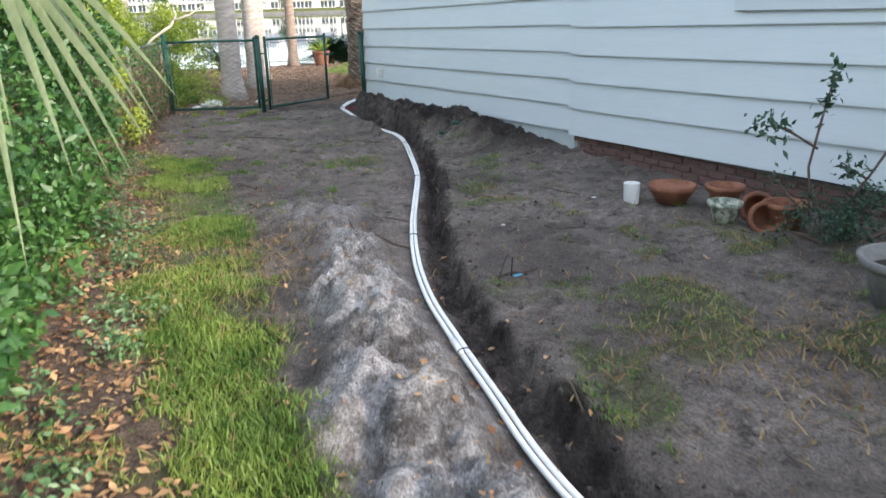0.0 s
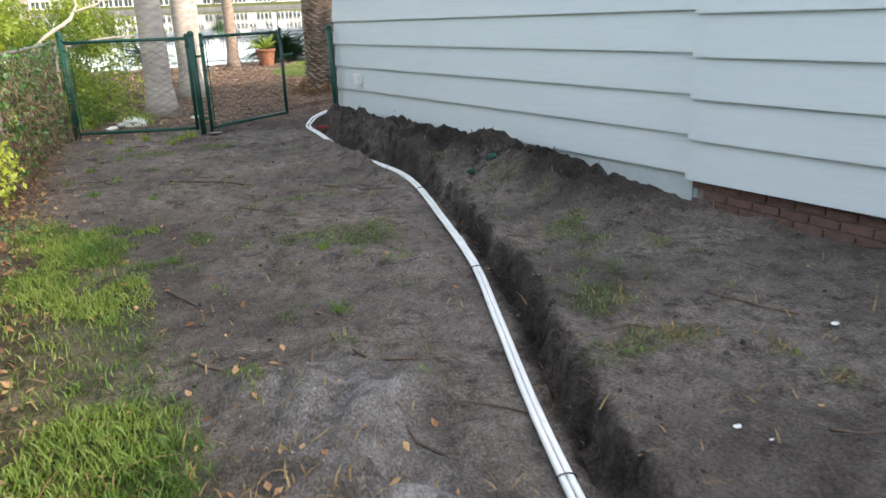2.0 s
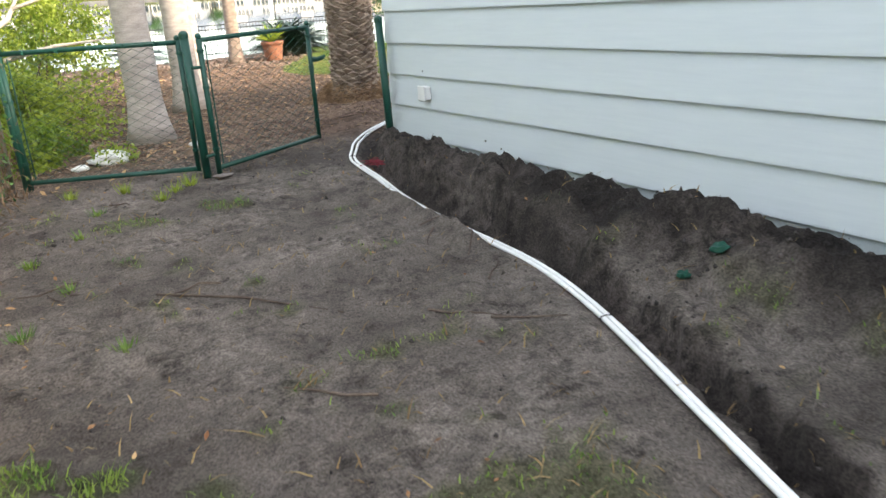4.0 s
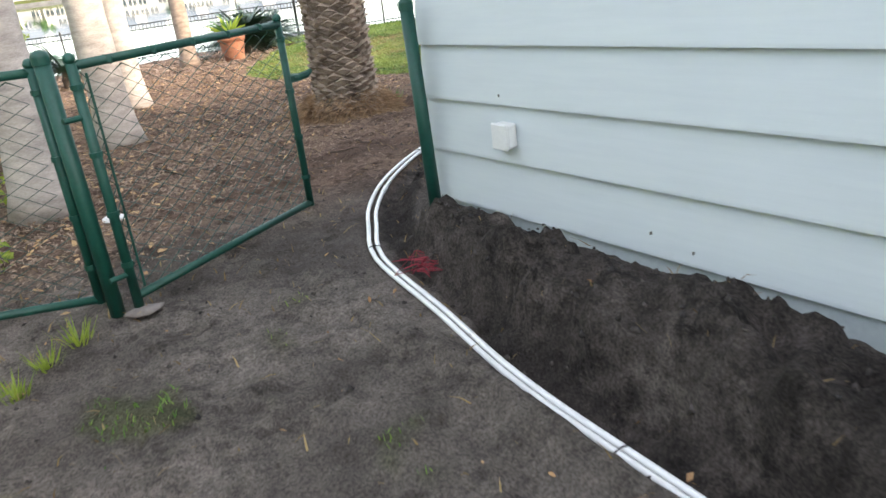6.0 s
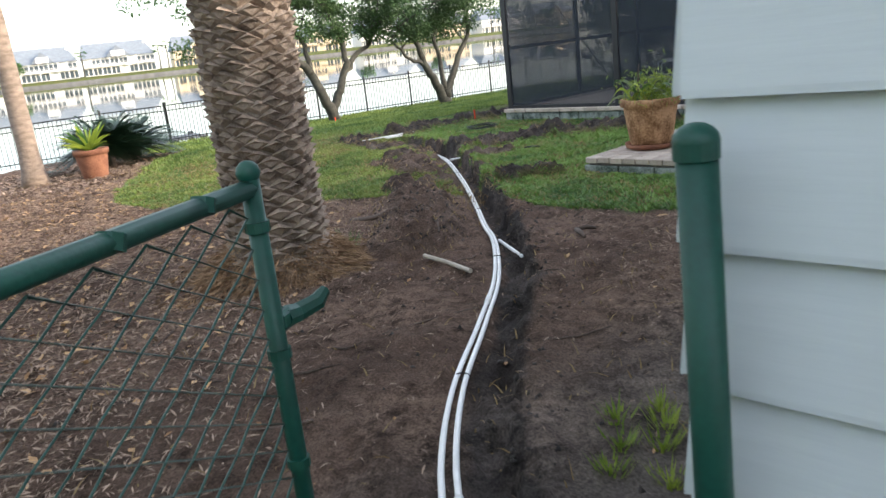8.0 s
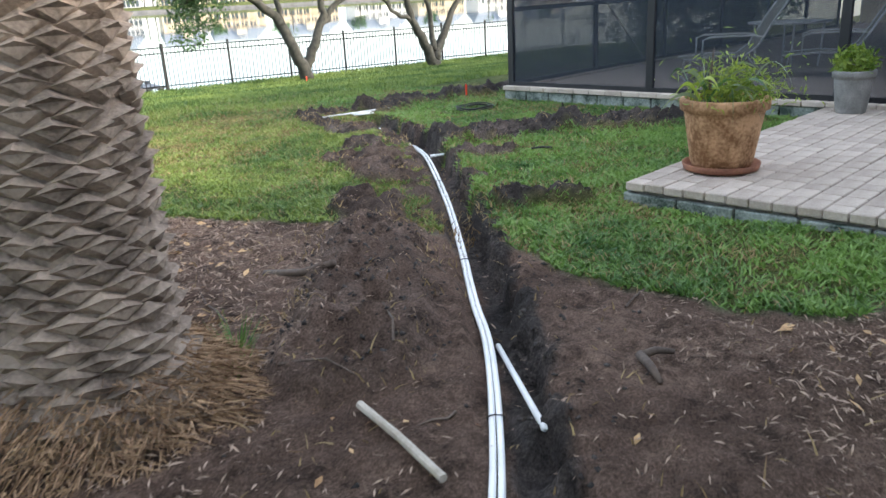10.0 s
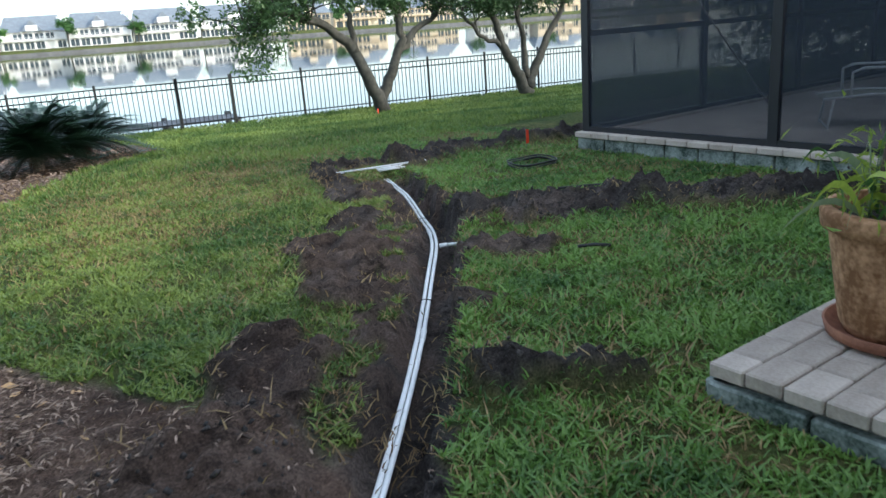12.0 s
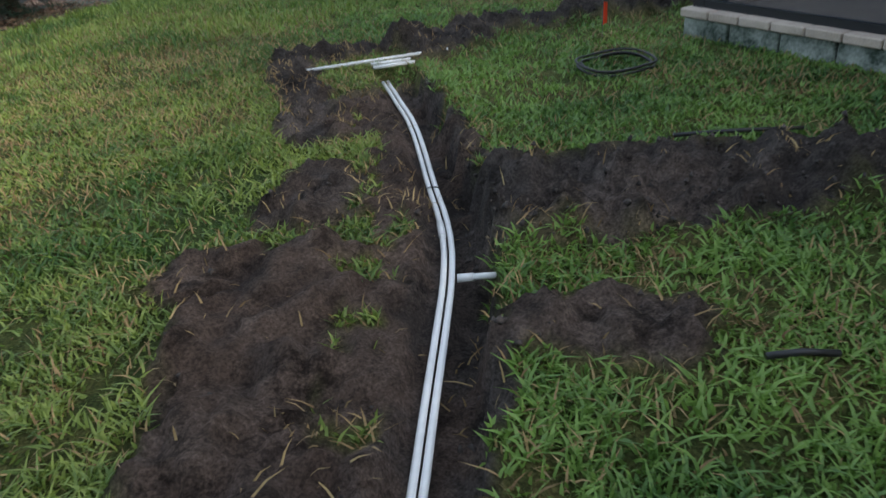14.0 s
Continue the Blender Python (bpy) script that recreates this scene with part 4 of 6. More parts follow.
# ---- trees ----
def sabal(x, y, r, h, lean, label, crown=True, bark=None):
    ob = thing("palm_tree", (x, y, ground_at(x, y) - 0.05), label, "palm tree", "grey palms")
    pts, rad = [], []
    for k in range(26):
        t = k / 25
        pts.append((lean[0] * t * t * h, lean[1] * t * t * h, t * h))
        rad.append(r * (1 + 0.55 * math.exp(-t * h / 0.22) + 0.03 * math.sin(k * 2.1) - 0.12 * t))
    part("trunk", tube(B(), pts, rad, 18), bark or M_PALMBARK, ob, smooth=True)
    if crown:
        fan(ob, Vector(pts[-1]), 26, 1.5, M_LEAF)
    return ob


def fan(ob, top, n, size, material):
    V, F = [], []
    for k in range(n):
        a, e = RNG.uniform(0, 2 * math.pi), RNG.uniform(-0.7, 1.1)
        d = np.array([math.cos(a) * math.cos(e), math.sin(a) * math.cos(e), math.sin(e)])
        side = np.array([-math.sin(a), math.cos(a), 0])
        c = np.array(top) + d * size * 0.7
        for j in range(-9, 10):
            b = j / 9 * 1.3
            q = d * math.cos(b) + side * math.sin(b)
            tip = c + q * size * RNG.uniform(0.55, 0.75) + np.array([0, 0, -0.25 * size * RNG.uniform(0.4, 1)])
            w = np.cross(q, [0, 0, 1.0]) * 0.025
            i = len(V)
            V += [c, (c + tip) / 2 + w + [0, 0, 0.06], tip, (c + tip) / 2 - w + [0, 0, 0.06]]
            F += [[i, i + 1, i + 2], [i, i + 2, i + 3]]
        i = len(V)
        V += [np.array(top) + side * 0.02, np.array(top) - side * 0.02, c]
        F += [[i, i + 1, i + 2]]
    arrays("crown", V, F, material, ob)


sabal(3.4, 15.35, 0.19, 6.5, (0.0, 0.01), "tall grey smooth-trunked palm in mulch")
sabal(4.5, 17.8, 0.19, 6.8, (-0.008, 0.012), "tall grey palm in the mulch bed")
sabal(5.35, 20.5, 0.17, 6.5, (-0.02, 0.0), "leaning grey palm in the mulch bed")
sabal(7.98, 26.3, 0.165, 7.0, (-0.016, 0.01), "lone brown-grey palm near the pond fence", bark=M_BROWNPALM)
sabal(2.2, 21.5, 0.18, 6.5, (0.01, 0.0), "grey palm among bushes")


def date_palm(x, y, r):
    """A stout trunk wrapped in the cut bases of old fronds."""
    ob = thing("date_palm", (x, y, ground_at(x, y) - 0.05), "stout palm trunk covered in diamond leaf scars", "palm tree")
    H = 5.2
    prof = [(r * 1.55, 0), (r * 1.28, 0.12), (r * 1.05, 0.35), (r * 0.95, 0.7), (r * 0.93, H)]
    part("trunk", lathe(B(), [(a * 0.93, z) for a, z in prof], 24), M_BOOT, ob, smooth=True)
    bm = B()
    n, rise = 11, 0.1
    z, row = 0.14, 0
    while z < H - 0.2:
        rr = r * (0.93 + 0.5 * math.exp(-z / 0.17))
        for k in range(n):
            a = 2 * math.pi * (k + 0.5 * (row % 2) + 0.06 * row) / n + RNG.normal() * 0.03
            w, h, o = 2 * math.pi * rr / n * 0.54, rise * 0.55, 0.042 * RNG.uniform(0.7, 1.4)
            zc = z + RNG.normal() * 0.012
            m = Matrix.Rotation(a, 4, "Z")
            c = [bm.verts.new(m @ Vector(p)) for p in ((rr * 0.95, -w, zc), (rr * 0.93, 0, zc - h * 0.9), (rr * 0.95, w, zc), (rr * 0.94, 0, zc + h * 1.05))]
            ft = [bm.verts.new(m @ Vector(p)) for p in ((rr + o * 0.55, -w * 0.62, zc + 0.015), (rr + o * 0.35, 0, zc - h * 0.45), (rr + o * 0.55, w * 0.62, zc + 0.015), (rr + o * 1.15, 0, zc + h * 0.62))]
            bm.faces.new(ft)
            for j in range(4):
                bm.faces.new((c[j], c[(j + 1) % 4], ft[(j + 1) % 4], ft[j]))
        z += rise * 0.5
        row += 1
    bmesh.ops.recalc_face_normals(bm, faces=bm.faces)
    tagged(part("scaly_bark", bm, M_BOOT, ob), kind="stuff")
    n = 15000
    a = RNG.uniform(0, 2 * math.pi, n)
    rr = r * RNG.uniform(1.0, 2.75, n)
    hz = np.clip(0.34 - (rr / r - 1.0) * 0.3, 0.06, 1) * RNG.uniform(0.3, 1, n)
    p = np.stack([rr * np.cos(a), rr * np.sin(a), hz], 1)
    d = np.stack([np.cos(a + RNG.normal(size=n) * 0.8), np.sin(a + RNG.normal(size=n) * 0.8), -RNG.uniform(-0.1, 0.6, n)], 1) * (RNG.uniform(0.04, 0.13, n))[:, None]
    w = unit(np.cross(d, RNG.normal(size=(n, 3)))) * 0.004
    v = np.stack([p - w, p + w, p + d], 1).reshape(-1, 3)
    tagged(arrays("root_mat", v, np.arange(3 * n).reshape(-1, 3), M_ROOT, ob), kind="stuff")
    V, F = [], []
    for k in range(34):
        a, e = RNG.uniform(0, 2 * math.pi), RNG.uniform(-0.2, 1.2)
        for j in range(22):
            t = j / 21
            c = np.array([math.cos(a) * math.cos(e) * t * 2.6, math.sin(a) * math.cos(e) * t * 2.6, H + math.sin(e) * t * 2.4 - 1.2 * t * t])
            for s in (-1, 1):
                q = np.array([-math.sin(a) * s, math.cos(a) * s, -0.3]) * 0.35 + np.array([math.cos(a), math.sin(a), 0]) * 0.2
                i = len(V)
                V += [c, c + q * 0.5 + [0, 0, 0.03], c + q]
                F += [[i, i + 1, i + 2]]
    arrays("crown", V, F, M_LEAF, ob)


date_palm(6.72, 16.72, 0.335)


def limb_tree(x, y, z, limbs, label, crown, n_leaf=9000, size=0.11):
    """A tree that forks low; limbs: polylines with first and last radius."""
    ob = thing("tree", (x, y, z), label, "tree", "pond trees")
    tips = []
    for pts, r0, r1 in limbs:
        P = [Vector(p) for p in pts]
        full = []
        for i in range(len(P) - 1):
            for k in range(4):
                t = k / 4
                full.append(P[i].lerp(P[i + 1], t) + Vector(RNG.normal(size=3)) * 0.03 * (1 if i + k else 0))
        full.append(P[-1])
        part("limb", tube(B(), full, [r0 + (r1 - r0) * (k / (len(full) - 1)) ** 0.7 for k in range(len(full))], 9), M_BARK, ob, smooth=True)
        for q in full[int(len(full) * 0.6):]:
            for _ in range(3):
                d = Vector(RNG.normal(size=3)) * 0.5 + Vector((0, 0, 0.3))
                e = q + d * RNG.uniform(0.6, 1.5)
                if e.z < 2.35 and q.x > -2.4:
                    continue
                tips.append(e)
                part("twig", tube(B(), [q, q.lerp(e, 0.5) + Vector((0, 0, 0.06)), e], [0.028, 0.018, 0.008], 5, False), M_BARK, ob)
    cen = [np.array(t) for t in tips] + [np.array(c) for c in crown]
    rad = list(RNG.uniform(0.3, 0.55, len(tips))) + list(RNG.uniform(0.4, 0.75, len(crown)))
    v, f = leaves(clumps(cen, rad, max(30, n_leaf // len(cen))), size, 0.1, 0.5)
    arrays("crown", v, f, M_SHADED_LEAF, ob)
    return ob


def sway(k, n, w, h0, h1, d):
    r = np.random.default_rng(k)
    return [(r.normal() * w, r.normal() * d, r.uniform(h0, h1)) for _ in range(n)]


T1 = [([(0, 0, 0), (-0.35, -0.1, 0.8), (-0.75, -0.1, 1.6), (-1.6, 0, 2.3), (-2.6, 0, 2.6), (-3.4, 0, 2.2)], 0.2, 0.06),
      ([(-0.05, 0, 0.3), (0.25, -0.15, 0.9), (0.6, -0.2, 1.7), (0.5, -0.2, 2.6), (0.1, 0, 3.6)], 0.17, 0.06),
      ([(0.45, -0.15, 1.4), (1.1, 0, 1.9), (1.9, 0.1, 2.3), (2.6, 0.2, 2.9)], 0.11, 0.05),
      ([(-0.7, -0.1, 1.5), (-0.7, 0.1, 2.4), (-1.2, 0.2, 3.4)], 0.1, 0.05)]
limb_tree(18.62, 31.75, ground_at(18.62, 31.75), T1, "low-forked shade tree with twisted limbs on the lawn", sway(1, 60, 2.2, 3.1, 5.4, 1.2) + [(-3.4, 0.1, 2.1), (-3.2, 0, 1.7), (-3.6, 0, 2.4), (-3.0, 0.1, 2.5), (-3.3, 0.1, 1.4)], 34000, 0.10)
T2 = [([(0, 0, 0), (-0.5, 0, 0.7), (-0.95, 0, 1.5), (-1.2, 0, 2.2), (-1.9, 0, 2.7)], 0.2, 0.06),
      ([(0, 0, 0.2), (0.3, 0, 0.8), (0.75, 0, 1.5), (1.3, 0, 2.2), (1.5, 0, 3.2)], 0.17, 0.05),
      ([(-0.1, 0, 0.5), (0.05, 0.2, 1.3), (-0.15, 0.2, 2.2), (0.2, 0.2, 3.2)], 0.11, 0.05),
      ([(-0.9, 0, 1.4), (-1.5, 0, 1.6), (-2.2, 0.1, 2.3)], 0.08, 0.04)]
limb_tree(22.95, 30.95, ground_at(22.95, 30.95), T2, "low-forked shade tree with spreading limbs by the fence", sway(2, 64, 2.0, 2.9, 4.8, 1.2), 30000, 0.10)
T3 = [([(0, 0, 0), (0.2, 0, 1.2), (-0.2, 0, 2.2), (0.3, 0, 3.4)], 0.22, 0.07), ([(0, 0, 1.0), (-0.8, 0.2, 1.9), (-1.5, 0.3, 3.0)], 0.12, 0.05), ([(0.1, 0, 1.1), (1.0, 0.2, 2.0), (1.8, 0.3, 2.8)], 0.12, 0.05)]
limb_tree(33, 29.6, ground_at(33, 29.6), T3, "dark shade tree seen through the screens", sway(3, 40, 1.8, 1.8, 4.6, 1.2), 7000, 0.14)


# ---- hedge and bushes ----
def bush(name, x, y, cen, rad, per, size, material, label, category="bush", group="", stems=True, wide=0.5):
    z = ground_at(x, y)
    ob = thing(name, (x, y, z), label, category, group)
    v, f = leaves(clumps([np.array(c) for c in cen], rad, per), size, 0.15, wide)
    v[:, 2] = np.maximum(v[:, 2], 0.01)
    arrays("foliage", v, f, material, ob)
    if stems:
        for c in cen[::3]:
            part("stem", tube(B(), [(c[0] * 0.3, c[1] * 0.3, -0.02), (c[0] * 0.7 + 0.03, c[1] * 0.7, c[2] * 0.5), tuple(c)], [0.014, 0.01, 0.005], 5, False), M_TWIG, ob)
    return ob


def hedge_blob(n, sx, sy, z0, z1):
    c = np.stack([RNG.normal(size=n) * sx, RNG.uniform(-sy, sy, n), RNG.uniform(z0, z1, n)], 1)
    return [tuple(p) for p in c]


for hx, hy, n, z1, lab in ((-0.85, 2.7, 26, 0.75, "dense dark green leafy hedge plant"), (-0.72, 3.9, 32, 1.0, "dense dark green leafy hedge plant"),
                           (-0.42, 5.2, 30, 1.5, "tall leafy hedge shrub over the fence"), (-0.12, 6.6, 28, 1.9, "tall leafy hedge shrub over the fence"),
                           (0.2, 8.2, 26, 2.2, "tangled green shrub over the old fence"), (0.4, 9.8, 26, 2.2, "tangled green shrub over the old fence"), (0.7, 11.4, 26, 2.0, "tangled vine-covered shrub by the fence")):
    bush("hedge_shrub", hx, hy, hedge_blob(n, 0.24, 0.75, 0.08, z1), RNG.uniform(0.2, 0.34, n), 420, 0.062, M_LEAF if hy < 9 else M_LEAFY, lab, "hedge", "hedge shrubs")
for hx, hy, n, z0, z1 in ((-1.9, 6.5, 40, 0.5, 4.2), (-1.7, 9.5, 44, 0.6, 4.4), (-1.0, 12.5, 44, 0.4, 4.2), (0.0, 15.5, 44, 0.3, 4.0), (0.6, 18.5, 40, 0.3, 3.8), (1.2, 22.0, 40, 0.3, 3.6), (-2.4, 3.5, 40, 0.5, 4.0), (1.0, 27, 34, 0.2, 3.0), (-3, 24, 40, 0.3, 4.5), (-4, 18, 40, 0.4, 5),
                          # this row is unseen, added to block sky light from the near wall
                          (-2.6, 0.6, 44, 0.4, 5.0), (-2.6, -2.4, 44, 0.4, 5.4), (-1.8, -5.4, 44, 0.4, 5.4), (0.6, -6.8, 44, 0.4, 5.2), (3.2, -7.2, 40, 0.4, 5.0)):
    bush("tall_shrub", hx, hy, hedge_blob(n, 0.55, 1.5, z0, z1), RNG.uniform(0.4, 0.75, n), 130, 0.13, M_LEAFY if hy > 11 else M_LEAF, "tall yellow-green leafy screen of shrubs" if hy > 11 else "tall dark leafy shrubs, the unseen ones added to dim the wall", "shrub", "boundary shrubs")
bush("low_shrub", 2.3, 16.6, hedge_blob(26, 0.4, 0.7, 0.1, 0.8), RNG.uniform(0.2, 0.4, 26), 260, 0.07, M_LEAFY, "bright yellow-green low shrub behind the gate", "shrub")
bush("low_shrub", 1.7, 17.6, hedge_blob(30, 0.5, 0.8, 0.2, 1.9), RNG.uniform(0.3, 0.5, 30), 300, 0.075, M_LEAFY, "bright yellow-green shrub behind the gate", "shrub")
bush("low_shrub", 2.6, 19.6, hedge_blob(30, 0.5, 0.8, 0.2, 1.7), RNG.uniform(0.3, 0.5, 30), 300, 0.075, M_LEAFY, "bright yellow-green shrub behind the palms", "shrub")
bush("low_shrub", 2.0, 14.6, hedge_blob(14, 0.3, 0.5, 0.05, 0.45), RNG.uniform(0.15, 0.3, 14), 260, 0.06, M_LEAFY, "bright yellow-green low shrub behind the gate", "shrub")
for hx, hy in ((24.0, 23.6), (26.5, 23.8), (29.0, 24.2), (31.5, 24.5)):
    bush("dark_shrub", hx, hy, hedge_blob(34, 1.0, 0.9, 0.2, 3.4), RNG.uniform(0.4, 0.7, 34), 130, 0.14, M_SHADED_LEAF, "dense dark shrub outside the screen enclosure", "shrub", "shrubs behind the screens")
for k in range(15):
    yy = 2.1 + k * 0.5
    xx = 0.02 + 0.12 * (yy - 3) + RNG.normal() * 0.12
    n = 7
    bush("ground_plant", xx, yy, [(RNG.normal() * 0.1, RNG.normal() * 0.1, RNG.uniform(0.02, 0.12)) for _ in range(n)], [0.1] * n, 26, 0.036, M_LEAFBLUE, "low blue-green ground cover plant in leaf litter", "ground cover", "ground cover plants", False)
# dead brown vine curtain hanging on the side fence
n = 6000
yy = RNG.uniform(5.5, 13.3, n)
xx = 1.82 - 0.265 * (13.35 - yy) - 0.05 + RNG.normal(size=n) * 0.10
hz = RNG.uniform(0.0, 1.25, n) * RNG.uniform(0.5, 1, n)
v, f = leaves(np.stack([xx, yy, hz + base_z(xx, yy)], 1), 0.10, 1.4, 0.12)
tagged(arrays("dead_vines", v, f, M_VINE), "brown dead vines hanging on the wire fence", "vines", kind="stuff")
n = 3200
yy = RNG.uniform(6.5, 13.3, n)
xx = 1.82 - 0.265 * (13.35 - yy) + RNG.normal(size=n) * 0.06
v, f = leaves(np.stack([xx, yy, RNG.uniform(0.1, 1.2, n) + base_z(xx, yy)], 1), 0.055, 0.3, 0.6)
tagged(arrays("ivy", v, f, M_LEAF), "green ivy climbing the wire fence", "vines", kind="stuff")

# hanging palm frond that reaches over the hedge
fr = thing("palm_frond", (-0.6, 4.6, ground_at(-0.6, 4.6)), "large drooping palm with pale green strap leaves", "palm")
o = np.array([-0.6, 4.6, 0.0])
part("stem", tube(B(), [(0, 0, 0), (0.05, -0.1, 1.0), (0.25, -0.35, 1.75), (0.42, -0.6, 1.98)], [0.05, 0.035, 0.02, 0.015], 8), M_TWIG, fr, smooth=True)
top = np.array([-0.17, 4.0, 1.98])


def strap(a, tip, sag, w, face=(0.15, 1.0, 0.35)):
    V, F = [], []
    n = 9
    side = np.cross(tip - a, face)
    side = side / np.linalg.norm(side)
    for k in range(n):
        t = k / (n - 1)
        c = a + (tip - a) * t + np.array([0, 0, sag * 4 * t * (1 - t)])
        ww = w * (0.5 + 1.0 * math.sin(math.pi * min(1, 0.25 + t * 0.7))) * (1 - t ** 4)
        nn = np.array([0.4, -0.5, 0.2]) * ww * 0.5
        V += [c - side * ww, c + nn, c + side * ww]
        if k:
            i = 3 * k
            F += [[i - 3, i - 2, i + 1, i], [i - 2, i - 1, i + 2, i + 1]]
    return V, F


for tx, ty, tz, w in ((0.07, 3.1, 0.92, 0.021), (0.39, 3.4, 0.98, 0.021), (0.58, 3.7, 1.12, 0.018), (0.30, 3.35, 0.86, 0.016), (-0.1, 3.0, 1.1, 0.018), (0.5, 4.1, 0.95, 0.015), (-0.35, 3.1, 0.75, 0.02), (0.2, 3.0, 1.35, 0.014), (-0.15, 3.3, 0.55, 0.018), (0.62, 4.3, 1.5, 0.014),
                      (0.2, 3.2, 0.9, 0.016), (0.45, 3.5, 1.05, 0.016)):
    V, F = strap(top, np.array([tx, ty, tz]), RNG.uniform(0.05, 0.18), w * 0.85)
    arrays("leaflet", np.array(V) - o - np.array([0, 0, ground_at(-0.6, 4.6)]), F, M_FROND, fr)

# bleached branch hung over the panel
br = thing("dead_branch", (1.7, 13.45, ground_at(1.7, 13.45)), "bleached dead branch resting over the fence corner", "branch")
part("limb", tube(B(), [(-0.25, 0.1, 0.9), (0.1, 0.02, 1.24), (0.4, 0.05, 1.42), (0.5, 0.1, 1.58), (0.47, 0.1, 1.72)], [0.016, 0.02, 0.022, 0.014, 0.007], 8), M_LIMB, br, smooth=True)
part("limb", tube(B(), [(0.45, 0.06, 1.5), (0.72, 0.1, 1.58), (0.95, 0.15, 1.72)], [0.016, 0.012, 0.006], 8), M_LIMB, br, smooth=True)
part("limb", tube(B(), [(0.3, 0.04, 1.1), (0.7, 0.05, 1.18), (1.1, 0.08, 1.2)], [0.02, 0.016, 0.008], 8), M_LIMB, br, smooth=True)


def rock(name, x, y, s, material, label, category, k=3):
    ob_z = ground_at(x, y)
    bm = B()
    bmesh.ops.create_icosphere(bm, subdivisions=k, radius=1)
    for v in bm.verts:
        v.co = v.co * (0.85 + 0.35 * noise.noise(v.co * 1.7 + Vector((x, y, 0))))
        v.co = Vector((v.co.x * s[0], v.co.y * s[1], v.co.z * s[2]))
    ob = part(name, bm, material, smooth=True)
    ob.location = (x, y, ob_z + s[2] * 0.55)
    return tagged(ob, label, category)


rock("rock", 2.75, 14.25, (0.23, 0.17, 0.10), M_ROCK, "white lumpy rock on leaf litter", "rock")
rock("rock", 2.45, 14.1, (0.10, 0.08, 0.04), M_ROCK, "small white rock on leaf litter", "rock", 2)
rock("rock", 3.72, 14.7, (0.10, 0.06, 0.035), M_ROCK, "small pale rock at a palm foot", "rock", 2)
rock("concrete_lump", 3.42, 12.72, (0.11, 0.08, 0.02), M_MORTAR, "pale concrete footing of the gate post", "footing", 2)


# ---- pots by the wall ----
def pot_prof(r, h, lip=0.02):
    return [(r * 0.68, 0), (r * 0.9, h * 0.75), (r * 0.93, h * 0.8), (r * 0.93 + lip, h * 0.8), (r + lip, h), (r - 0.012, h), (r * 0.86, h * 0.72), (r * 0.6, h * 0.1)]


def pot(name, x, y, r, h, material, label, tip=None, rz=0, group="pots by the wall"):
    ob = thing(name, (x, y, ground_at(x, y) - 0.01), label, "pot", group)
    bm = lathe(B(), pot_prof(r, h), 28)
    if tip:
        bmesh.ops.transform(bm, verts=bm.verts, matrix=pose(0, 0, r * 0.85, tip, 0, rz) @ Matrix.Translation((0, 0, -h / 2)))
    part("shell", bm, material, ob, smooth=True)
    if not tip:
        part("soil", lathe(B(), [(r * 0.84, h * 0.7), (r * 0.84, h * 0.72), (r * 0.5, h * 0.75)], 20), M_SOIL, ob)
    return ob


cup = thing("cylinder_pot", (4.13, 4.64, ground_at(4.13, 4.64)), "small white plastic cylinder standing upright", "pot", "pots by the wall")
part("shell", lathe(B(), [(0.055, 0), (0.062, 0.01), (0.066, 0.17), (0.066, 0.175), (0.06, 0.175), (0.055, 0.03)], 24), M_WHITE, cup, smooth=True)
bowl = thing("terracotta_bowl", (4.35, 4.42, ground_at(4.35, 4.42)), "wide shallow terracotta bowl, upside tray on top", "bowl", "pots by the wall")
part("shell", lathe(B(), [(0.11, 0), (0.17, 0.10), (0.185, 0.115), (0.19, 0.15), (0.175, 0.15), (0.165, 0.125), (0.02, 0.12)], 32), M_TERRA, bowl, smooth=True)
pot("terracotta_pot", 4.5, 4.02, 0.13, 0.2, M_TERRA, "terracotta pot standing by the brick base")
pot("glazed_pot", 4.22, 3.76, 0.105, 0.18, M_GLAZE, "mottled cream and green glazed pot")
pot("terracotta_pot", 4.58, 3.78, 0.1, 0.18, M_TERRA, "tipped terracotta pot with open mouth", 70, -50)
pot("terracotta_pot", 4.4, 3.58, 0.1, 0.19, M_TERRA, "tipped terracotta pot with open mouth", 80, -35)
pot("terracotta_pot", 4.52, 3.48, 0.14, 0.2, M_TERRA, "terracotta pot overgrown by a bush")
pot("stone_pot", 3.8, 2.13, 0.26, 0.27, M_GREYPOT, "round grey stone planter with soil")

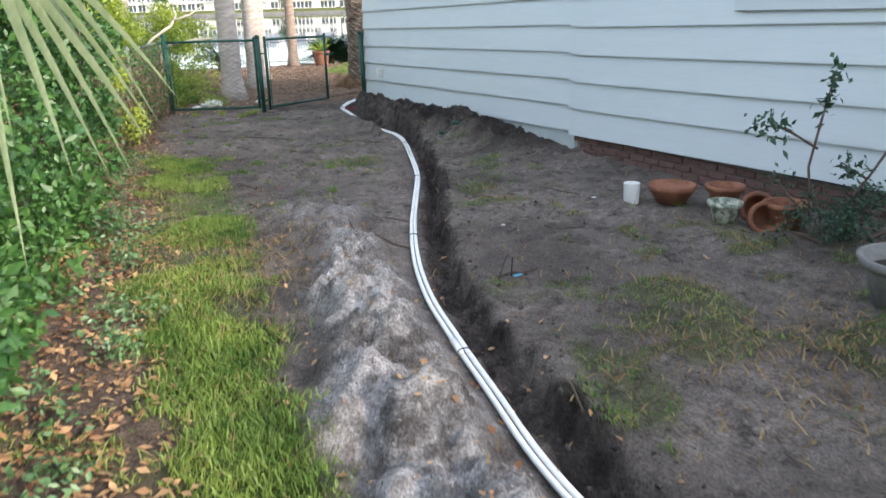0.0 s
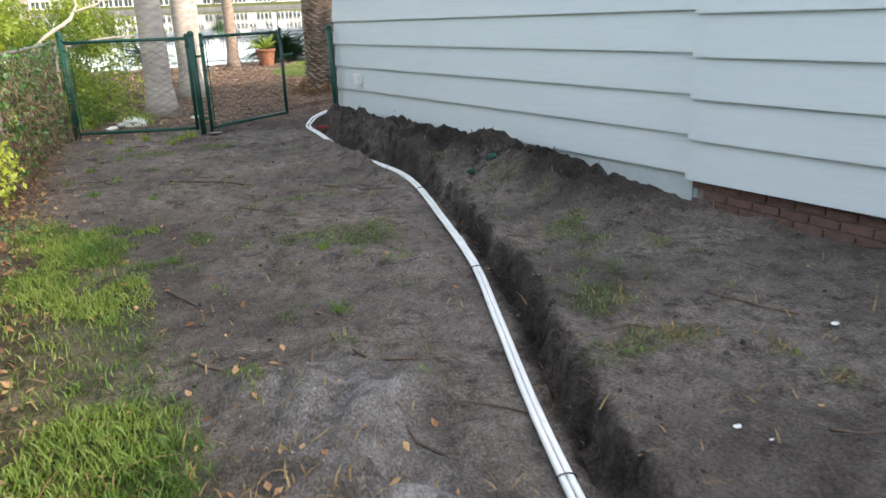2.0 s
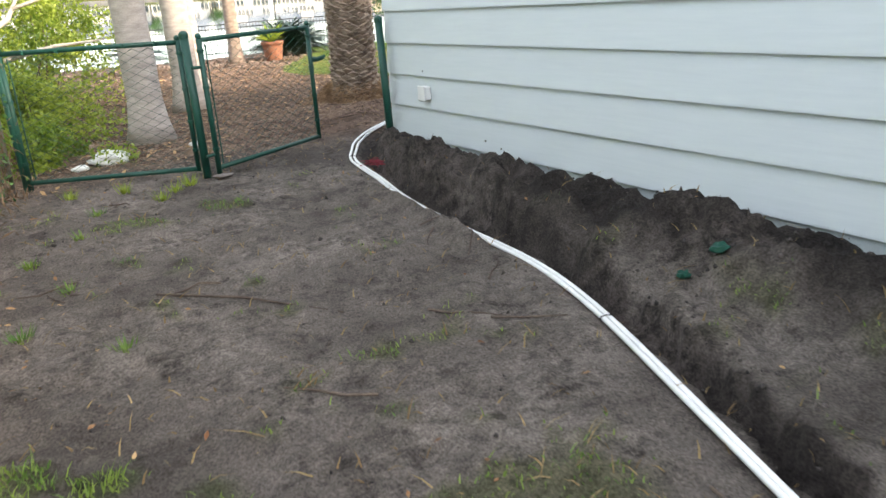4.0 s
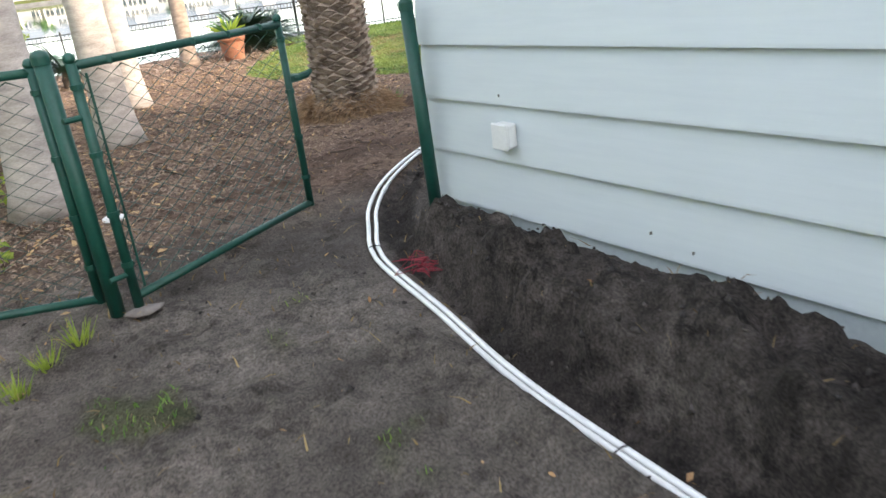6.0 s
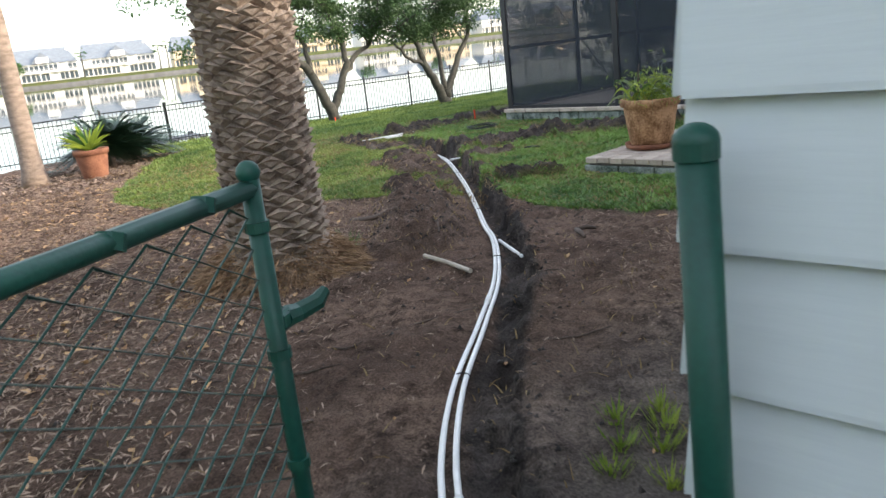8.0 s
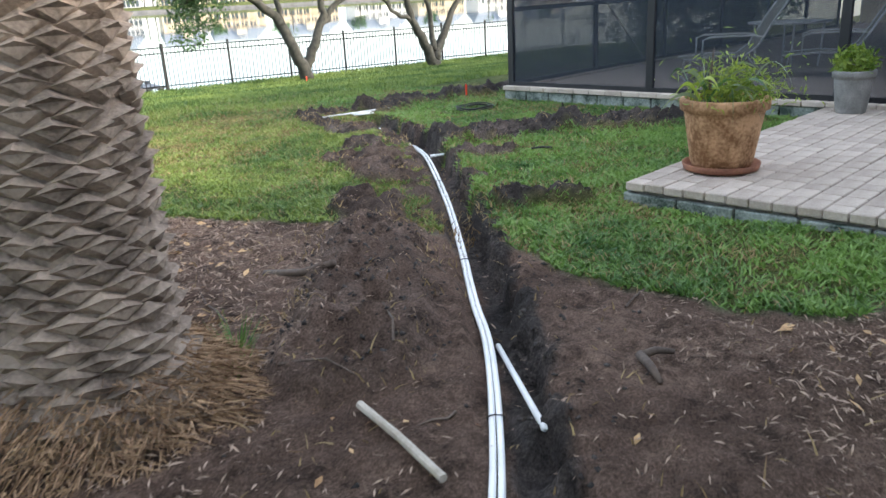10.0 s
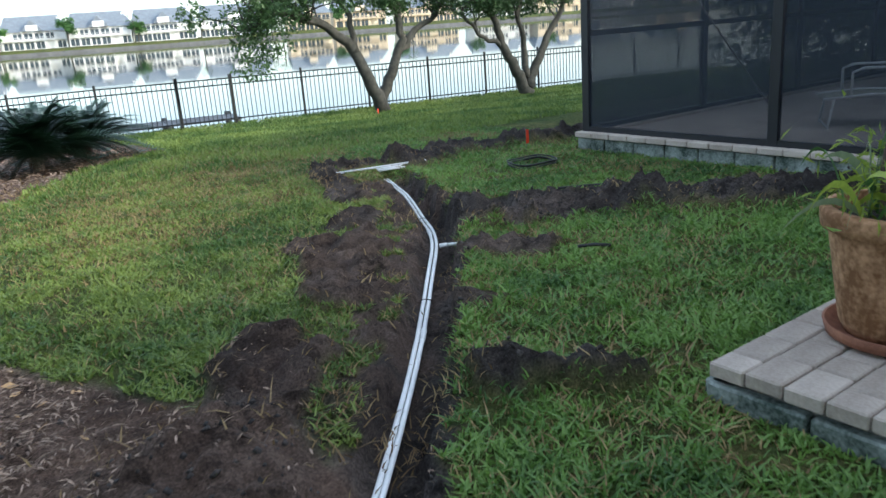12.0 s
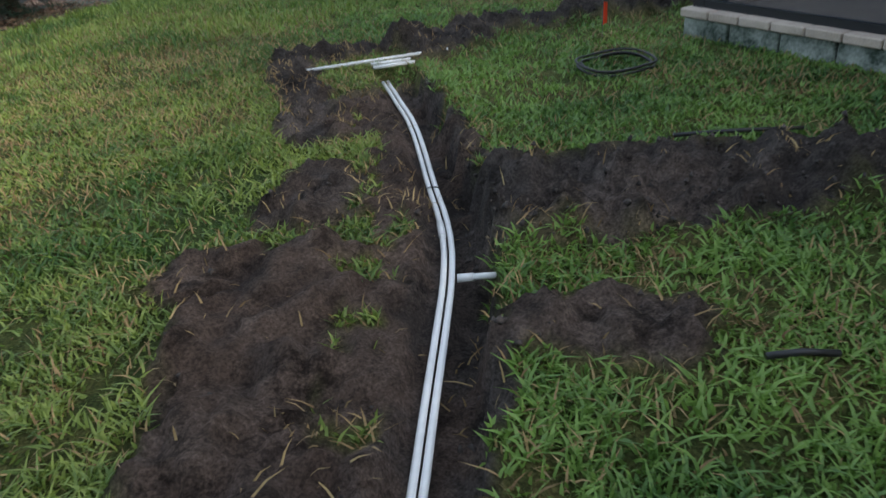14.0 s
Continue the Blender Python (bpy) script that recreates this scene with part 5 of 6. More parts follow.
bush("wall_bush", 4.5, 3.05, [(RNG.normal() * 0.22, RNG.normal() * 0.2, RNG.uniform(0.05, 0.34)) for _ in range(26)], [0.13] * 26, 70, 0.034, M_SAGO, "scrubby dark bush among terracotta pots", "bush")
SAP = []
sh = thing("sapling", (4.42, 3.2, ground_at(4.42, 3.2)), "spindly dark-leaved holly sapling by the wall", "sapling")
for pts in ([(0, 0, 0), (-0.03, 0.05, 0.5), (0.0, 0.02, 0.8), (0.06, 0.0, 1.12)], [(0, 0.02, 0.62), (-0.12, 0.18, 0.74), (-0.2, 0.3, 0.76)], [(0.02, 0, 0.0), (0.14, -0.25, 0.45), (0.2, -0.38, 0.75), (0.24, -0.4, 1.0)], [(0.14, -0.25, 0.45), (0.05, -0.12, 0.55)], [(0.2, -0.38, 0.7), (0.3, -0.55, 0.82)]):
    part("stem", tube(B(), pts, [0.009] * (len(pts) - 1) + [0.004], 6, False), M_TWIG, sh)
    P = np.array(pts)
    q = np.concatenate([P[-1] + (P[-2] - P[-1]) * t + RNG.normal(size=(9, 3)) * 0.04 for t in (0, 0.15, 0.3, 0.45, 0.6, 0.8)])
    SAP.append(q)
v, f = leaves(np.concatenate(SAP), 0.065, 0.0, 0.5)
tagged(arrays("foliage", v, f, M_SAGO, sh), kind="stuff")

# twigs and roots on the soil
for k in range(46):
    if k < 26:
        x0, y0 = RNG.uniform(1.3, 4.2), RNG.uniform(2.2, 12.5)
    else:
        x0, y0 = RNG.uniform(4.2, 9.0), RNG.uniform(13.2, 17.5)
    a, L = RNG.uniform(0, 6.28), RNG.uniform(0.12, 0.5)
    pts = []
    for t in (0, 0.33, 0.66, 1):
        px, py = x0 + math.cos(a) * L * t + RNG.normal() * 0.012, y0 + math.sin(a) * L * t + RNG.normal() * 0.012
        pts.append((px - x0, py - y0, ground_at(px, py) + 0.008))
    ob = thing("twig", (x0, y0, 0), "thin dark twig lying on soil", "twig", "twigs")
    part("stick", tube(B(), pts, [0.007, 0.006, 0.005, 0.003], 5), M_TWIG, ob)
for (x0, y0, x1, y1, lift) in ((8.05, 17.6, 8.2, 17.1, 0.05), (6.2, 15.0, 6.75, 14.75, 0.03)):
    ob = thing("root", (x0, y0, ground_at(x0, y0)), "dug-up dark root sticking out of soil", "root", "roots")
    part("stick", tube(B(), [(0, 0, 0), ((x1 - x0) * 0.5 + 0.02, (y1 - y0) * 0.5, lift * 0.7), (x1 - x0, y1 - y0, ground_at(x1, y1) - ground_at(x0, y0) + lift)], [0.009 if y0 < 17 else 0.028, 0.006 if y0 < 17 else 0.026, 0.002 if y0 < 17 else 0.02], 8), M_TWIG, ob, smooth=True)
ob = thing("root", (8.47, 15.16, ground_at(8.47, 15.16)), "forked dark root lying on bare soil", "root", "roots")
part("stick", tube(B(), [(0, 0, 0.02), (-0.06, 0.05, 0.035), (-0.13, 0.08, 0.025)], [0.012, 0.017, 0.02], 8), M_TWIG, ob, smooth=True)
part("stick", tube(B(), [(-0.12, 0.09, 0.025), (-0.19, 0.0, 0.03), (-0.29, -0.1, ground_at(8.18, 15.06) - ground_at(8.47, 15.16) + 0.02)], [0.02, 0.019, 0.012], 8), M_TWIG, ob, smooth=True)
for line, rad in (((2.27, 10.18), (2.63, 9.79), (2.97, 9.32)), 0.008), (((3.48, 8.79), (3.6, 8.66), (3.75, 8.56)), 0.006), (((2.0, 6.05), (2.07, 5.8), (2.31, 5.59)), 0.007), (((1.42, 6.24), (1.47, 6.17), (1.53, 6.11)), 0.009):
    x0, y0 = line[0]
    ob = thing("root", (x0, y0, ground_at(x0, y0)), "long thin dark root lying across the soil", "root", "roots")
    part("stick", tube(B(), [(a - x0, c - y0, ground_at(a, c) - ground_at(x0, y0) + rad) for a, c in line], [rad, rad * 0.9, rad * 0.5], 6), M_TWIG, ob, smooth=True)
for x0, y0, sz in ((2.86, 4.57, 0.022), (2.93, 4.48, 0.014), (3.94, 4.88, 0.026), (3.2, 5.4, 0.012)):
    rock("paper_scrap", x0, y0, (sz, sz * 0.7, 0.006), M_WHITE, "small crumpled white scrap on soil", "scrap", 2)
for (x0, y0), (x1, y1) in (((11.53, 18.3), (11.71, 18.19)), ((12.73, 19.67), (13.26, 19.32))):
    ob = thing("drip_hose", (x0, y0, ground_at(x0, y0)), "piece of black drip hose lying in grass", "hose", "hose pieces")
    part("tube", tube(B(), [(0, 0, 0.03), ((x1 - x0) / 2, (y1 - y0) / 2, 0.034), (x1 - x0, y1 - y0, ground_at(x1, y1) - ground_at(x0, y0) + 0.03)], 0.011, 8), M_TIE, ob, smooth=True)
rr = thing("red_roots", (4.66, 12.1, ground_at(4.66, 12.1)), "tangle of thin red root fibres on soil", "roots")
for k in range(13):
    q = RNG.normal(size=(4, 3)) * np.array([0.07, 0.11, 0.012])
    q[:, 2] = np.abs(q[:, 2]) + 0.025
    part("fibre", tube(B(), [tuple(v) for v in q], 0.0025, 4, False), M_RED, rr)
for x0, y0, s in ((4.39, 8.44, 0.05), (4.55, 8.37, 0.07)):
    ob = thing("plastic_scrap", (x0, y0, ground_at(x0, y0)), "crumpled dark green plastic scrap on soil", "scrap", "green scraps")
    bm = B()
    bmesh.ops.create_icosphere(bm, subdivisions=2, radius=s)
    for v in bm.verts:
        v.co = Vector((v.co.x, v.co.y * 0.7, v.co.z * 0.45 + 0.02)) * (0.8 + 0.5 * noise.noise(v.co * 30))
    part("sheet", bm, M_PLAST, ob)


def tuft(x, y, n, h, material, label):
    z = ground_at(x, y)
    ob = thing("weed_tuft", (x, y, z), label, "weed", "weed tufts")
    a, l = RNG.uniform(0, 2 * math.pi, n), RNG.uniform(0.3, 1, n) * h
    r = RNG.uniform(0, 0.06, n)
    p = np.stack([r * np.cos(a), r * np.sin(a), np.zeros(n)], 1)
    d = np.stack([np.cos(a) * 0.6, np.sin(a) * 0.6, np.full(n, 0.9)], 1) * l[:, None]
    w = np.stack([-np.sin(a), np.cos(a), np.zeros(n)], 1) * 0.005
    v = np.stack([p - w, p + w, p + d], 1).reshape(-1, 3)
    tagged(arrays("foliage", v, np.arange(3 * n).reshape(-1, 3), material, ob), kind="stuff")


tuft(7.35, 16.75, 60, 0.22, M_STRIP, "green grass tuft beside the palm foot")
tuft(7.2, 16.55, 40, 0.16, M_STRIP, "green grass tuft beside the palm foot")
for wx, wy in ((5.86, 13.31), (6.08, 13.26), (5.78, 13.08), (5.95, 13.2), (6.0, 13.42), (6.2, 13.35), (5.7, 13.25)):
    tuft(wx, wy, 45, 0.09, M_LEAFY, "yellow-green weeds at the house corner")
for wx, wy in ((2.95, 12.45), (3.1, 12.6), (2.8, 12.3), (2.6, 12.75), (2.2, 12.9)):
    tuft(wx, wy, 50, 0.12, M_LEAFY, "yellow-green weeds at the gate foot")
for wx, wy in ((2.1, 11.6), (1.75, 11.2), (1.9, 10.6), (2.3, 12.2), (1.6, 10.0), (2.0, 9.6), (2.7, 7.2), (2.55, 7.4), (2.9, 7.05), (2.2, 6.4)):
    tuft(wx, wy, 40, 0.08, M_STRIP, "small green weed on bare soil")
stake = thing("drip_stake", (2.32, 3.62, ground_at(2.32, 3.62)), "bent black irrigation stake with a blue tip", "stake")
part("tube", tube(B(), [(0, 0, -0.02), (0.01, 0.0, 0.12), (-0.05, -0.03, 0.15), (-0.14, -0.08, 0.02)], 0.004, 6), M_TIE, stake)
part("tip", tube(B(), [(0.0, -0.03, 0.012), (0.05, -0.04, 0.014)], 0.010, 8), plain("blue_plastic", (0.05, 0.3, 0.5), 0.4), stake, "light blue plastic tip")


# ---- patio and screened cage ----
PX, PY, PZ = 10.47, 16.65, 0.05
patio = thing("patio", (PX, PY, 0), "raised patio of tan concrete pavers", "patio", kind="structure")
part("paver_bed", box(B(), (2.2, -2.0, PZ - 0.09), (4.3, 3.9, 0.13)), M_PAVEDGE, patio)
bm = B()
for k in range(10):
    box(bm, (0.22 + k * 0.41, -0.06, PZ - 0.19), (0.395, 0.12, 0.21), 0.008)
    box(bm, (0.06, -0.22 - k * 0.41, PZ - 0.19), (0.12, 0.395, 0.21), 0.008)
part("edge_blocks", bm, M_BLOCK, patio, "mossy concrete edge blocks, darkened for shade")
cg = thing("screen_floor", (14.5, 21.15, 0), "raised paved floor of the screened enclosure", "floor", kind="structure")
CZ = 0.09
part("slab", box(B(), (8.05, -4.25, CZ - 0.08), (15.9, 8.3, 0.10)), M_PAVER, cg)
bm = B()
for k in range(21):
    box(bm, (0.08, -0.22 - k * 0.40, CZ - 0.20), (0.14, 0.385, 0.28), 0.01)
for k in range(39):
    box(bm, (0.3 + k * 0.41, -0.08, CZ - 0.20), (0.395, 0.14, 0.28), 0.01)
part("edge_blocks", bm, M_BLOCK, cg, "mossy concrete edge blocks, darkened for shade")
bm = B()
for k in range(34):
    box(bm, (0.08, -0.14 - k * 0.25, CZ - 0.025), (0.22, 0.24, 0.06), 0.008)
for k in range(64):
    box(bm, (0.32 + k * 0.25, -0.08, CZ - 0.025), (0.24, 0.22, 0.06), 0.008)
part("coping", bm, M_PAVER, cg, "pale paver coping")

cage = thing("screen_enclosure", (14.6, 21.05, CZ), "dark bronze screen enclosure with insect mesh", "enclosure")
H = 2.9
for i, (px, py, w) in enumerate([(0, 0, 0.1), (0, -2.25, 0.1), (0, -4.5, 0.1), (0, -6.8, 0.1), (2.15, 0, 0.09), (4.4, 0, 0.09), (6.7, 0, 0.09), (9.0, 0, 0.09), (11.3, 0, 0.09), (13.6, 0, 0.09)]):
    part("post", box(B(), (px, py, H / 2), (0.06 if px == 0 else w, w if px == 0 else 0.06, H), 0.004), M_BRONZE, cage)
for z in (0.03, 1.07, H - 0.03):
    if z != 1.07:
        part("rail", box(B(), (0, -4.2, z), (0.05, 8.3, 0.06)), M_BRONZE, cage)
    part("rail", box(B(), (7.5, 0, z), (14.9, 0.05, 0.06)), M_BRONZE, cage)
for k in range(4):
    part("roof_beam", box(B(), (1.2, -0.8 - 2.1 * k, H), (2.3, 0.05, 0.1)), M_BRONZE, cage)
part("brace", tube(B(), [(0.02, -0.2, 2.8), (0.02, -2.2, 0.35)], 0.006, 6), M_GALV, cage)
for k in range(4):
    part("screen", box(B(), (-0.005, -1.125 - 2.26 * k, H / 2), (0.002, 2.2, H - 0.1)), M_SCREEN, cage)
for a0, a1 in ((0, 2.15), (2.15, 4.4), (4.4, 6.7), (6.7, 9.0), (9.0, 11.3), (11.3, 13.6)):
    part("screen", box(B(), ((a0 + a1) / 2, 0.005, H / 2), (a1 - a0 - 0.05, 0.002, H - 0.1)), M_SCREEN, cage)
# solid roof out of view, added to keep the enclosure dark
bm = B()
box(bm, (9.0, -4.2, H + 0.12), (13.2, 8.6, 0.14))
tagged(part("lanai_roof", bm, M_BRONZE, cage, "unseen solid roof added to shade the rear of the enclosure"))
bm = B()
box(bm, (30.4, 16.9, 1.5), (0.2, 8.5, 3.0))
tagged(part("wall_east", bm, M_CREAM), "cream house wall closing the enclosure", "wall", kind="structure")


# ---- patio furniture ----
def lounger(x, y, z, rz):
    ob = thing("sling_chair", (x, y, z), "reclining sling patio chair with white metal frame", "chair", "patio chairs", rz)
    prof = [(-0.55, 0.30), (-0.1, 0.34), (0.25, 0.32), (0.42, 0.45), (0.62, 0.80), (0.78, 1.05), (0.86, 1.10)]
    V, F = [], []
    for i, (a, c) in enumerate(prof):
        V += [(a, -0.27, c), (a, 0.27, c), (a, -0.27, c - 0.012), (a, 0.27, c - 0.012)]
        if i:
            j = 4 * i
            F += [[j - 4, j - 3, j + 1, j], [j - 1, j - 2, j + 2, j + 3]]
    arrays("sling", V, F, M_SLING, ob, smooth=True)
    for s in (-0.29, 0.29):
        part("side_rail", tube(B(), [(a, s, c) for a, c in prof], 0.014, 8), M_WHITE, ob, smooth=True)
        part("arm", tube(B(), [(-0.3, s, 0.33), (-0.3, s, 0.56), (-0.2, s, 0.6), (0.35, s, 0.6), (0.5, s, 0.58)], 0.013, 8), M_WHITE, ob, smooth=True)
        part("leg", tube(B(), [(-0.45, s, 0.31), (-0.5, s, 0.0), ], 0.013, 8), M_WHITE, ob)
        part("leg", tube(B(), [(0.3, s, 0.33), (0.5, s, 0.0)], 0.013, 8), M_WHITE, ob)
    part("stretcher", tube(B(), [(-0.5, -0.29, 0.02), (-0.5, 0.29, 0.02)], 0.012, 8), M_WHITE, ob)
    part("stretcher", tube(B(), [(0.5, -0.29, 0.02), (0.5, 0.29, 0.02)], 0.012, 8), M_WHITE, ob)
    return ob


lounger(16.45, 18.75, CZ - 0.03, -55)
lounger(17.2, 17.6, CZ - 0.03, -70)
tb = thing("patio_table", (18.2, 18.5, CZ - 0.03), "white metal patio table inside the enclosure", "table")
part("tabletop", lathe(B(), [(0.58, 0.66), (0.6, 0.67), (0.6, 0.69), (0.1, 0.69)], 28), M_WHITE, tb)
for k in range(4):
    a = k * math.pi / 2 + 0.5
    part("leg", tube(B(), [(0.5 * math.cos(a), 0.5 * math.sin(a), 0.67), (0.45 * math.cos(a), 0.45 * math.sin(a), 0)], 0.016, 8), M_WHITE, tb)


def planter(x, y, z, r, h, material, label, saucer=True):
    ob = thing("planter", (x, y, z), label, "planter", "patio planters")
    b = 0.05 if saucer else 0.0
    if saucer:
        part("saucer", lathe(B(), [(r * 0.72, 0), (r * 0.86, 0.015), (r * 0.9, 0.06), (r * 0.86, 0.06), (r * 0.8, 0.03), (0.02, 0.03)], 36), M_TERRA, ob, smooth=True)
    part("shell", lathe(B(), [(r * 0.66, b - 0.018), (r * 0.72, b + h * 0.05), (r * 0.9, b + h * 0.78), (r * 0.91, b + h * 0.82), (r, b + h * 0.84), (r * 1.02, b + h * 0.97), (r * 0.99, b + h), (r * 0.88, b + h), (r * 0.84, b + h * 0.85)], 40), material, ob, smooth=True)
    part("soil", lathe(B(), [(r * 0.86, b + h * 0.88), (r * 0.86, b + h * 0.9), (r * 0.3, b + h * 0.93)], 24), M_SOIL, ob)
    return ob, b + h * 0.92


pl, top_z = planter(11.17, 16.24, PZ, 0.31, 0.48, M_TERRA_OLD, "large weathered terracotta planter with a saucer")
n = 1000
q = np.stack([RNG.normal(size=n) * 0.17 + 0.06, RNG.normal(size=n) * 0.17 - 0.06, top_z + np.abs(RNG.normal(size=n)) * 0.15], 1)
v, f = leaves(q, 0.065, -0.2, 0.2)
arrays("ferny_plant", v, f, M_LEAFY, pl, "feathery yellow-green asparagus fern")
for k in range(26):
    a, L = RNG.uniform(0, 6.28), RNG.uniform(0.25, 0.45)
    c0 = np.array([RNG.normal() * 0.08 - 0.06, RNG.normal() * 0.08 + 0.05, top_z])
    tip = c0 + np.array([math.cos(a) * L, math.sin(a) * L, RNG.uniform(-0.12, 0.22)])
    V, F = strap(c0, tip, RNG.uniform(0.1, 0.22), 0.011)
    arrays("strap_leaf", V, F, (M_FROND, M_LEAF, M_LEAFY)[k % 3], pl)
part("flower_stalk", tube(B(), [(-0.12, 0.05, top_z), (-0.13, 0.06, top_z + 0.2), (-0.11, 0.05, top_z + 0.4)], [0.014, 0.012, 0.004], 6), M_TWIG, pl)
pl2, tz2 = planter(14.2, 16.3, PZ, 0.2, 0.42, M_GREYPOT, "tall grey planter with a small green shrub", False)
v, f = leaves(clumps([np.array([0, 0, tz2 + 0.1])], [0.22], 700), 0.07, -0.2, 0.4)
arrays("small_shrub", v, f, M_LEAFY, pl2)
pl3, tz3 = planter(8.75, 25.6, ground_at(8.75, 25.6), 0.29, 0.5, M_TERRA, "terracotta planter with an agave on the mulch", False)
for k in range(54):
    a, e, L = RNG.uniform(0, 6.28), RNG.uniform(0.15, 1.3), RNG.uniform(0.4, 0.65)
    c0 = np.array([0, 0, tz3])
    tip = c0 + np.array([math.cos(a) * math.cos(e), math.sin(a) * math.cos(e), math.sin(e)]) * L
    V, F = strap(c0, tip, 0.05, 0.014)
    arrays("strap_leaf", V, F, M_LEAFY if k % 3 else M_LEAF, pl3)


def sago(x, y, n, L, label, group="sago palms"):
    ob = thing("sago_palm", (x, y, ground_at(x, y)), label, "sago palm", group)
    part("trunk", lathe(B(), [(0.1, -0.03), (0.11, 0.15), (0.06, 0.3)], 12), M_TWIG, ob)
    V, F = [], []
    for k in range(n):
        a, e = RNG.uniform(0, 6.28), RNG.uniform(-0.05, 1.3)
        l = L * RNG.uniform(0.7, 1.1)
        for j in range(22):
            t = (j + 2) / 23
            c = np.array([math.cos(a) * math.cos(e) * t * l, math.sin(a) * math.cos(e) * t * l, 0.3 + math.sin(e) * t * l - 0.42 * t * t * l])
            c[2] = max(c[2], 0.05)
            for s in (-1, 1):
                g = np.array([-math.sin(a) * s * 0.7 + math.cos(a) * 0.5, math.cos(a) * s * 0.7 + math.sin(a) * 0.5, 0.15]) * 0.3 * math.sin(math.pi * (0.15 + 0.8 * t))
                i = len(V)
                V += [c - [0, 0, 0.012], c + g, c + np.array([math.cos(a), math.sin(a), 0]) * 0.05]
                F += [[i, i + 1, i + 2]]
    arrays("crown", V, F, M_SAGO, ob)


sago(10.0, 28.1, 210, 1.45, "dark green sago palm clump in a mulch bed")
sago(10.9, 28.9, 150, 1.3, "dark green sago palm clump in a mulch bed")
sago(5.4, 25.8, 40, 1.1, "dark green palm clump by the pond fence")
sago(16.5, 14.8, 18, 0.9, "dark potted palm inside the enclosure")

# ---- pond fence ----
fence = thing("pond_fence", (14.25, 34.2, 0), "black aluminium picket fence above the pond bank", "fence")
SX = 1.8
pm = {}
for k in range(-9, 15):
    x0 = 14.25 - 14.25 + (k * SX if k <= 0 else 1.3 + (k - 1) * SX)
    x1 = x0 + (SX if k != 0 else 1.3)
    gxx, gyy = 14.25 + x0, 34.2 + FENCE_S * x0
    zb = ground_at(gxx, gyy) - 0.02
    zn = ground_at(14.25 + x1, 34.2 + FENCE_S * x1) - 0.02
    w = 0.075 if k in (0, 1) else 0.05
    part("post", box(B(), (x0, FENCE_S * x0, zb + 0.63), (w, w, 1.28), 0.004), M_RAIL, fence)
    for hz in (0.16, 1.02, 1.17):
        part("rail", tube(B(), [(x0, FENCE_S * x0, zb + hz), (x1, FENCE_S * x1, zn + hz)], 0.016, 4, False), M_RAIL, fence)
    nb = 12 if k == 0 else 16
    for j in range(1, nb):
        t = j / nb
        xx, zz = x0 + (x1 - x0) * t, zb + (zn - zb) * t
        key = "picket"
        if key not in pm:
            b2 = box(B(), (0, 0, 0.61), (0.016, 0.016, 1.12))
            me = bpy.data.meshes.new("picket")
            b2.to_mesh(me)
            b2.free()
            me.materials.append(M_RAIL)
            pm[key] = me
        if k < 13:
            ob = new("picket", pm[key])
            ob.parent = fence
            ob.location = (xx, FENCE_S * xx, zz)

# ---- small dock below the bank ----
dock = thing("dock", (15.0, 38.2, -0.84), "grey weathered timber dock at the pond edge", "dock", "", -11)
for k in range(14):
    part("plank", box(B(), (-1.9 + k * 0.3, 0, 0), (0.285, 1.7, 0.05), 0.005), M_BULK, dock)
for px in (-1.8, 0.1, 2.0):
    part("pile", tube(B(), [(px, 0.75, -1.6), (px, 0.75, 0.12)], 0.09, 10), M_BULK, dock)
    part("pile", tube(B(), [(px, -0.75, -1.6), (px, -0.75, -0.02)], 0.09, 10), M_BULK, dock)

# ---- flags, hose ----
for x0, y0 in ((14.06, 21.5), (17.6, 30.4)):
    fl = thing("marker_flag", (x0, y0, ground_at(x0, y0)), "small orange utility marker flag in grass", "flag", "marker flags", 25)
    if y0 > 25:
        fl.scale = (0.7, 0.7, 0.7)
    part("wire", tube(B(), [(0, 0, -0.02), (0, 0, 0.26)], 0.0025, 5), M_GALV, fl)
    V = [(0, 0, 0.27), (0, 0, 0.10), (0.03, 0.012, 0.09), (0.035, 0.01, 0.26), (0.07, -0.01, 0.10), (0.06, -0.012, 0.25)]
    arrays("flag", V, [[0, 1, 2, 3], [3, 2, 4, 5]], M_ORANGE, fl)
hose = thing("hose_coil", (13.52, 20.83, ground_at(13.52, 20.83) + 0.012), "coiled black irrigation hose on the grass", "hose")
for r, dz in ((0.26, 0.015), (0.235, 0.03), (0.27, 0.045)):
    part("coil", tube(B(), [(r * math.cos(t), r * math.sin(t) * 0.9, dz + 0.01 * math.sin(3 * t)) for t in np.linspace(0, 2 * math.pi, 33)], 0.008, 7, False), M_TIE, hose, smooth=True)

# ---- far shore ----
SH = Vector((0.34, 0.94, 0)).normalized()
ST = Vector((SH.y, -SH.x, 0))
bulk = new("bulkhead")
tagged(bulk, "grey timber bulkhead along the far shore", "bulkhead", kind="structure")
bm = B()
for k in range(-70, 110):
    c = SH * 300.0 + ST * (k * 3.0)
    box(bm, (0, 0, 0), (2.92, 0.5, 0.9), 0, Matrix.Translation((c.x, c.y, WATER_Z + 0.4 + SHORE_UP)) @ Matrix.Rotation(math.atan2(ST.y, ST.x), 4, "Z"))
    box(bm, (1.5, -0.32, 0.05), (0.22, 0.2, 1.0), 0, Matrix.Translation((c.x, c.y, WATER_Z + 0.4 + SHORE_UP)) @ Matrix.Rotation(math.atan2(ST.y, ST.x), 4, "Z"))
part("planks", bm, M_BULK, bulk)


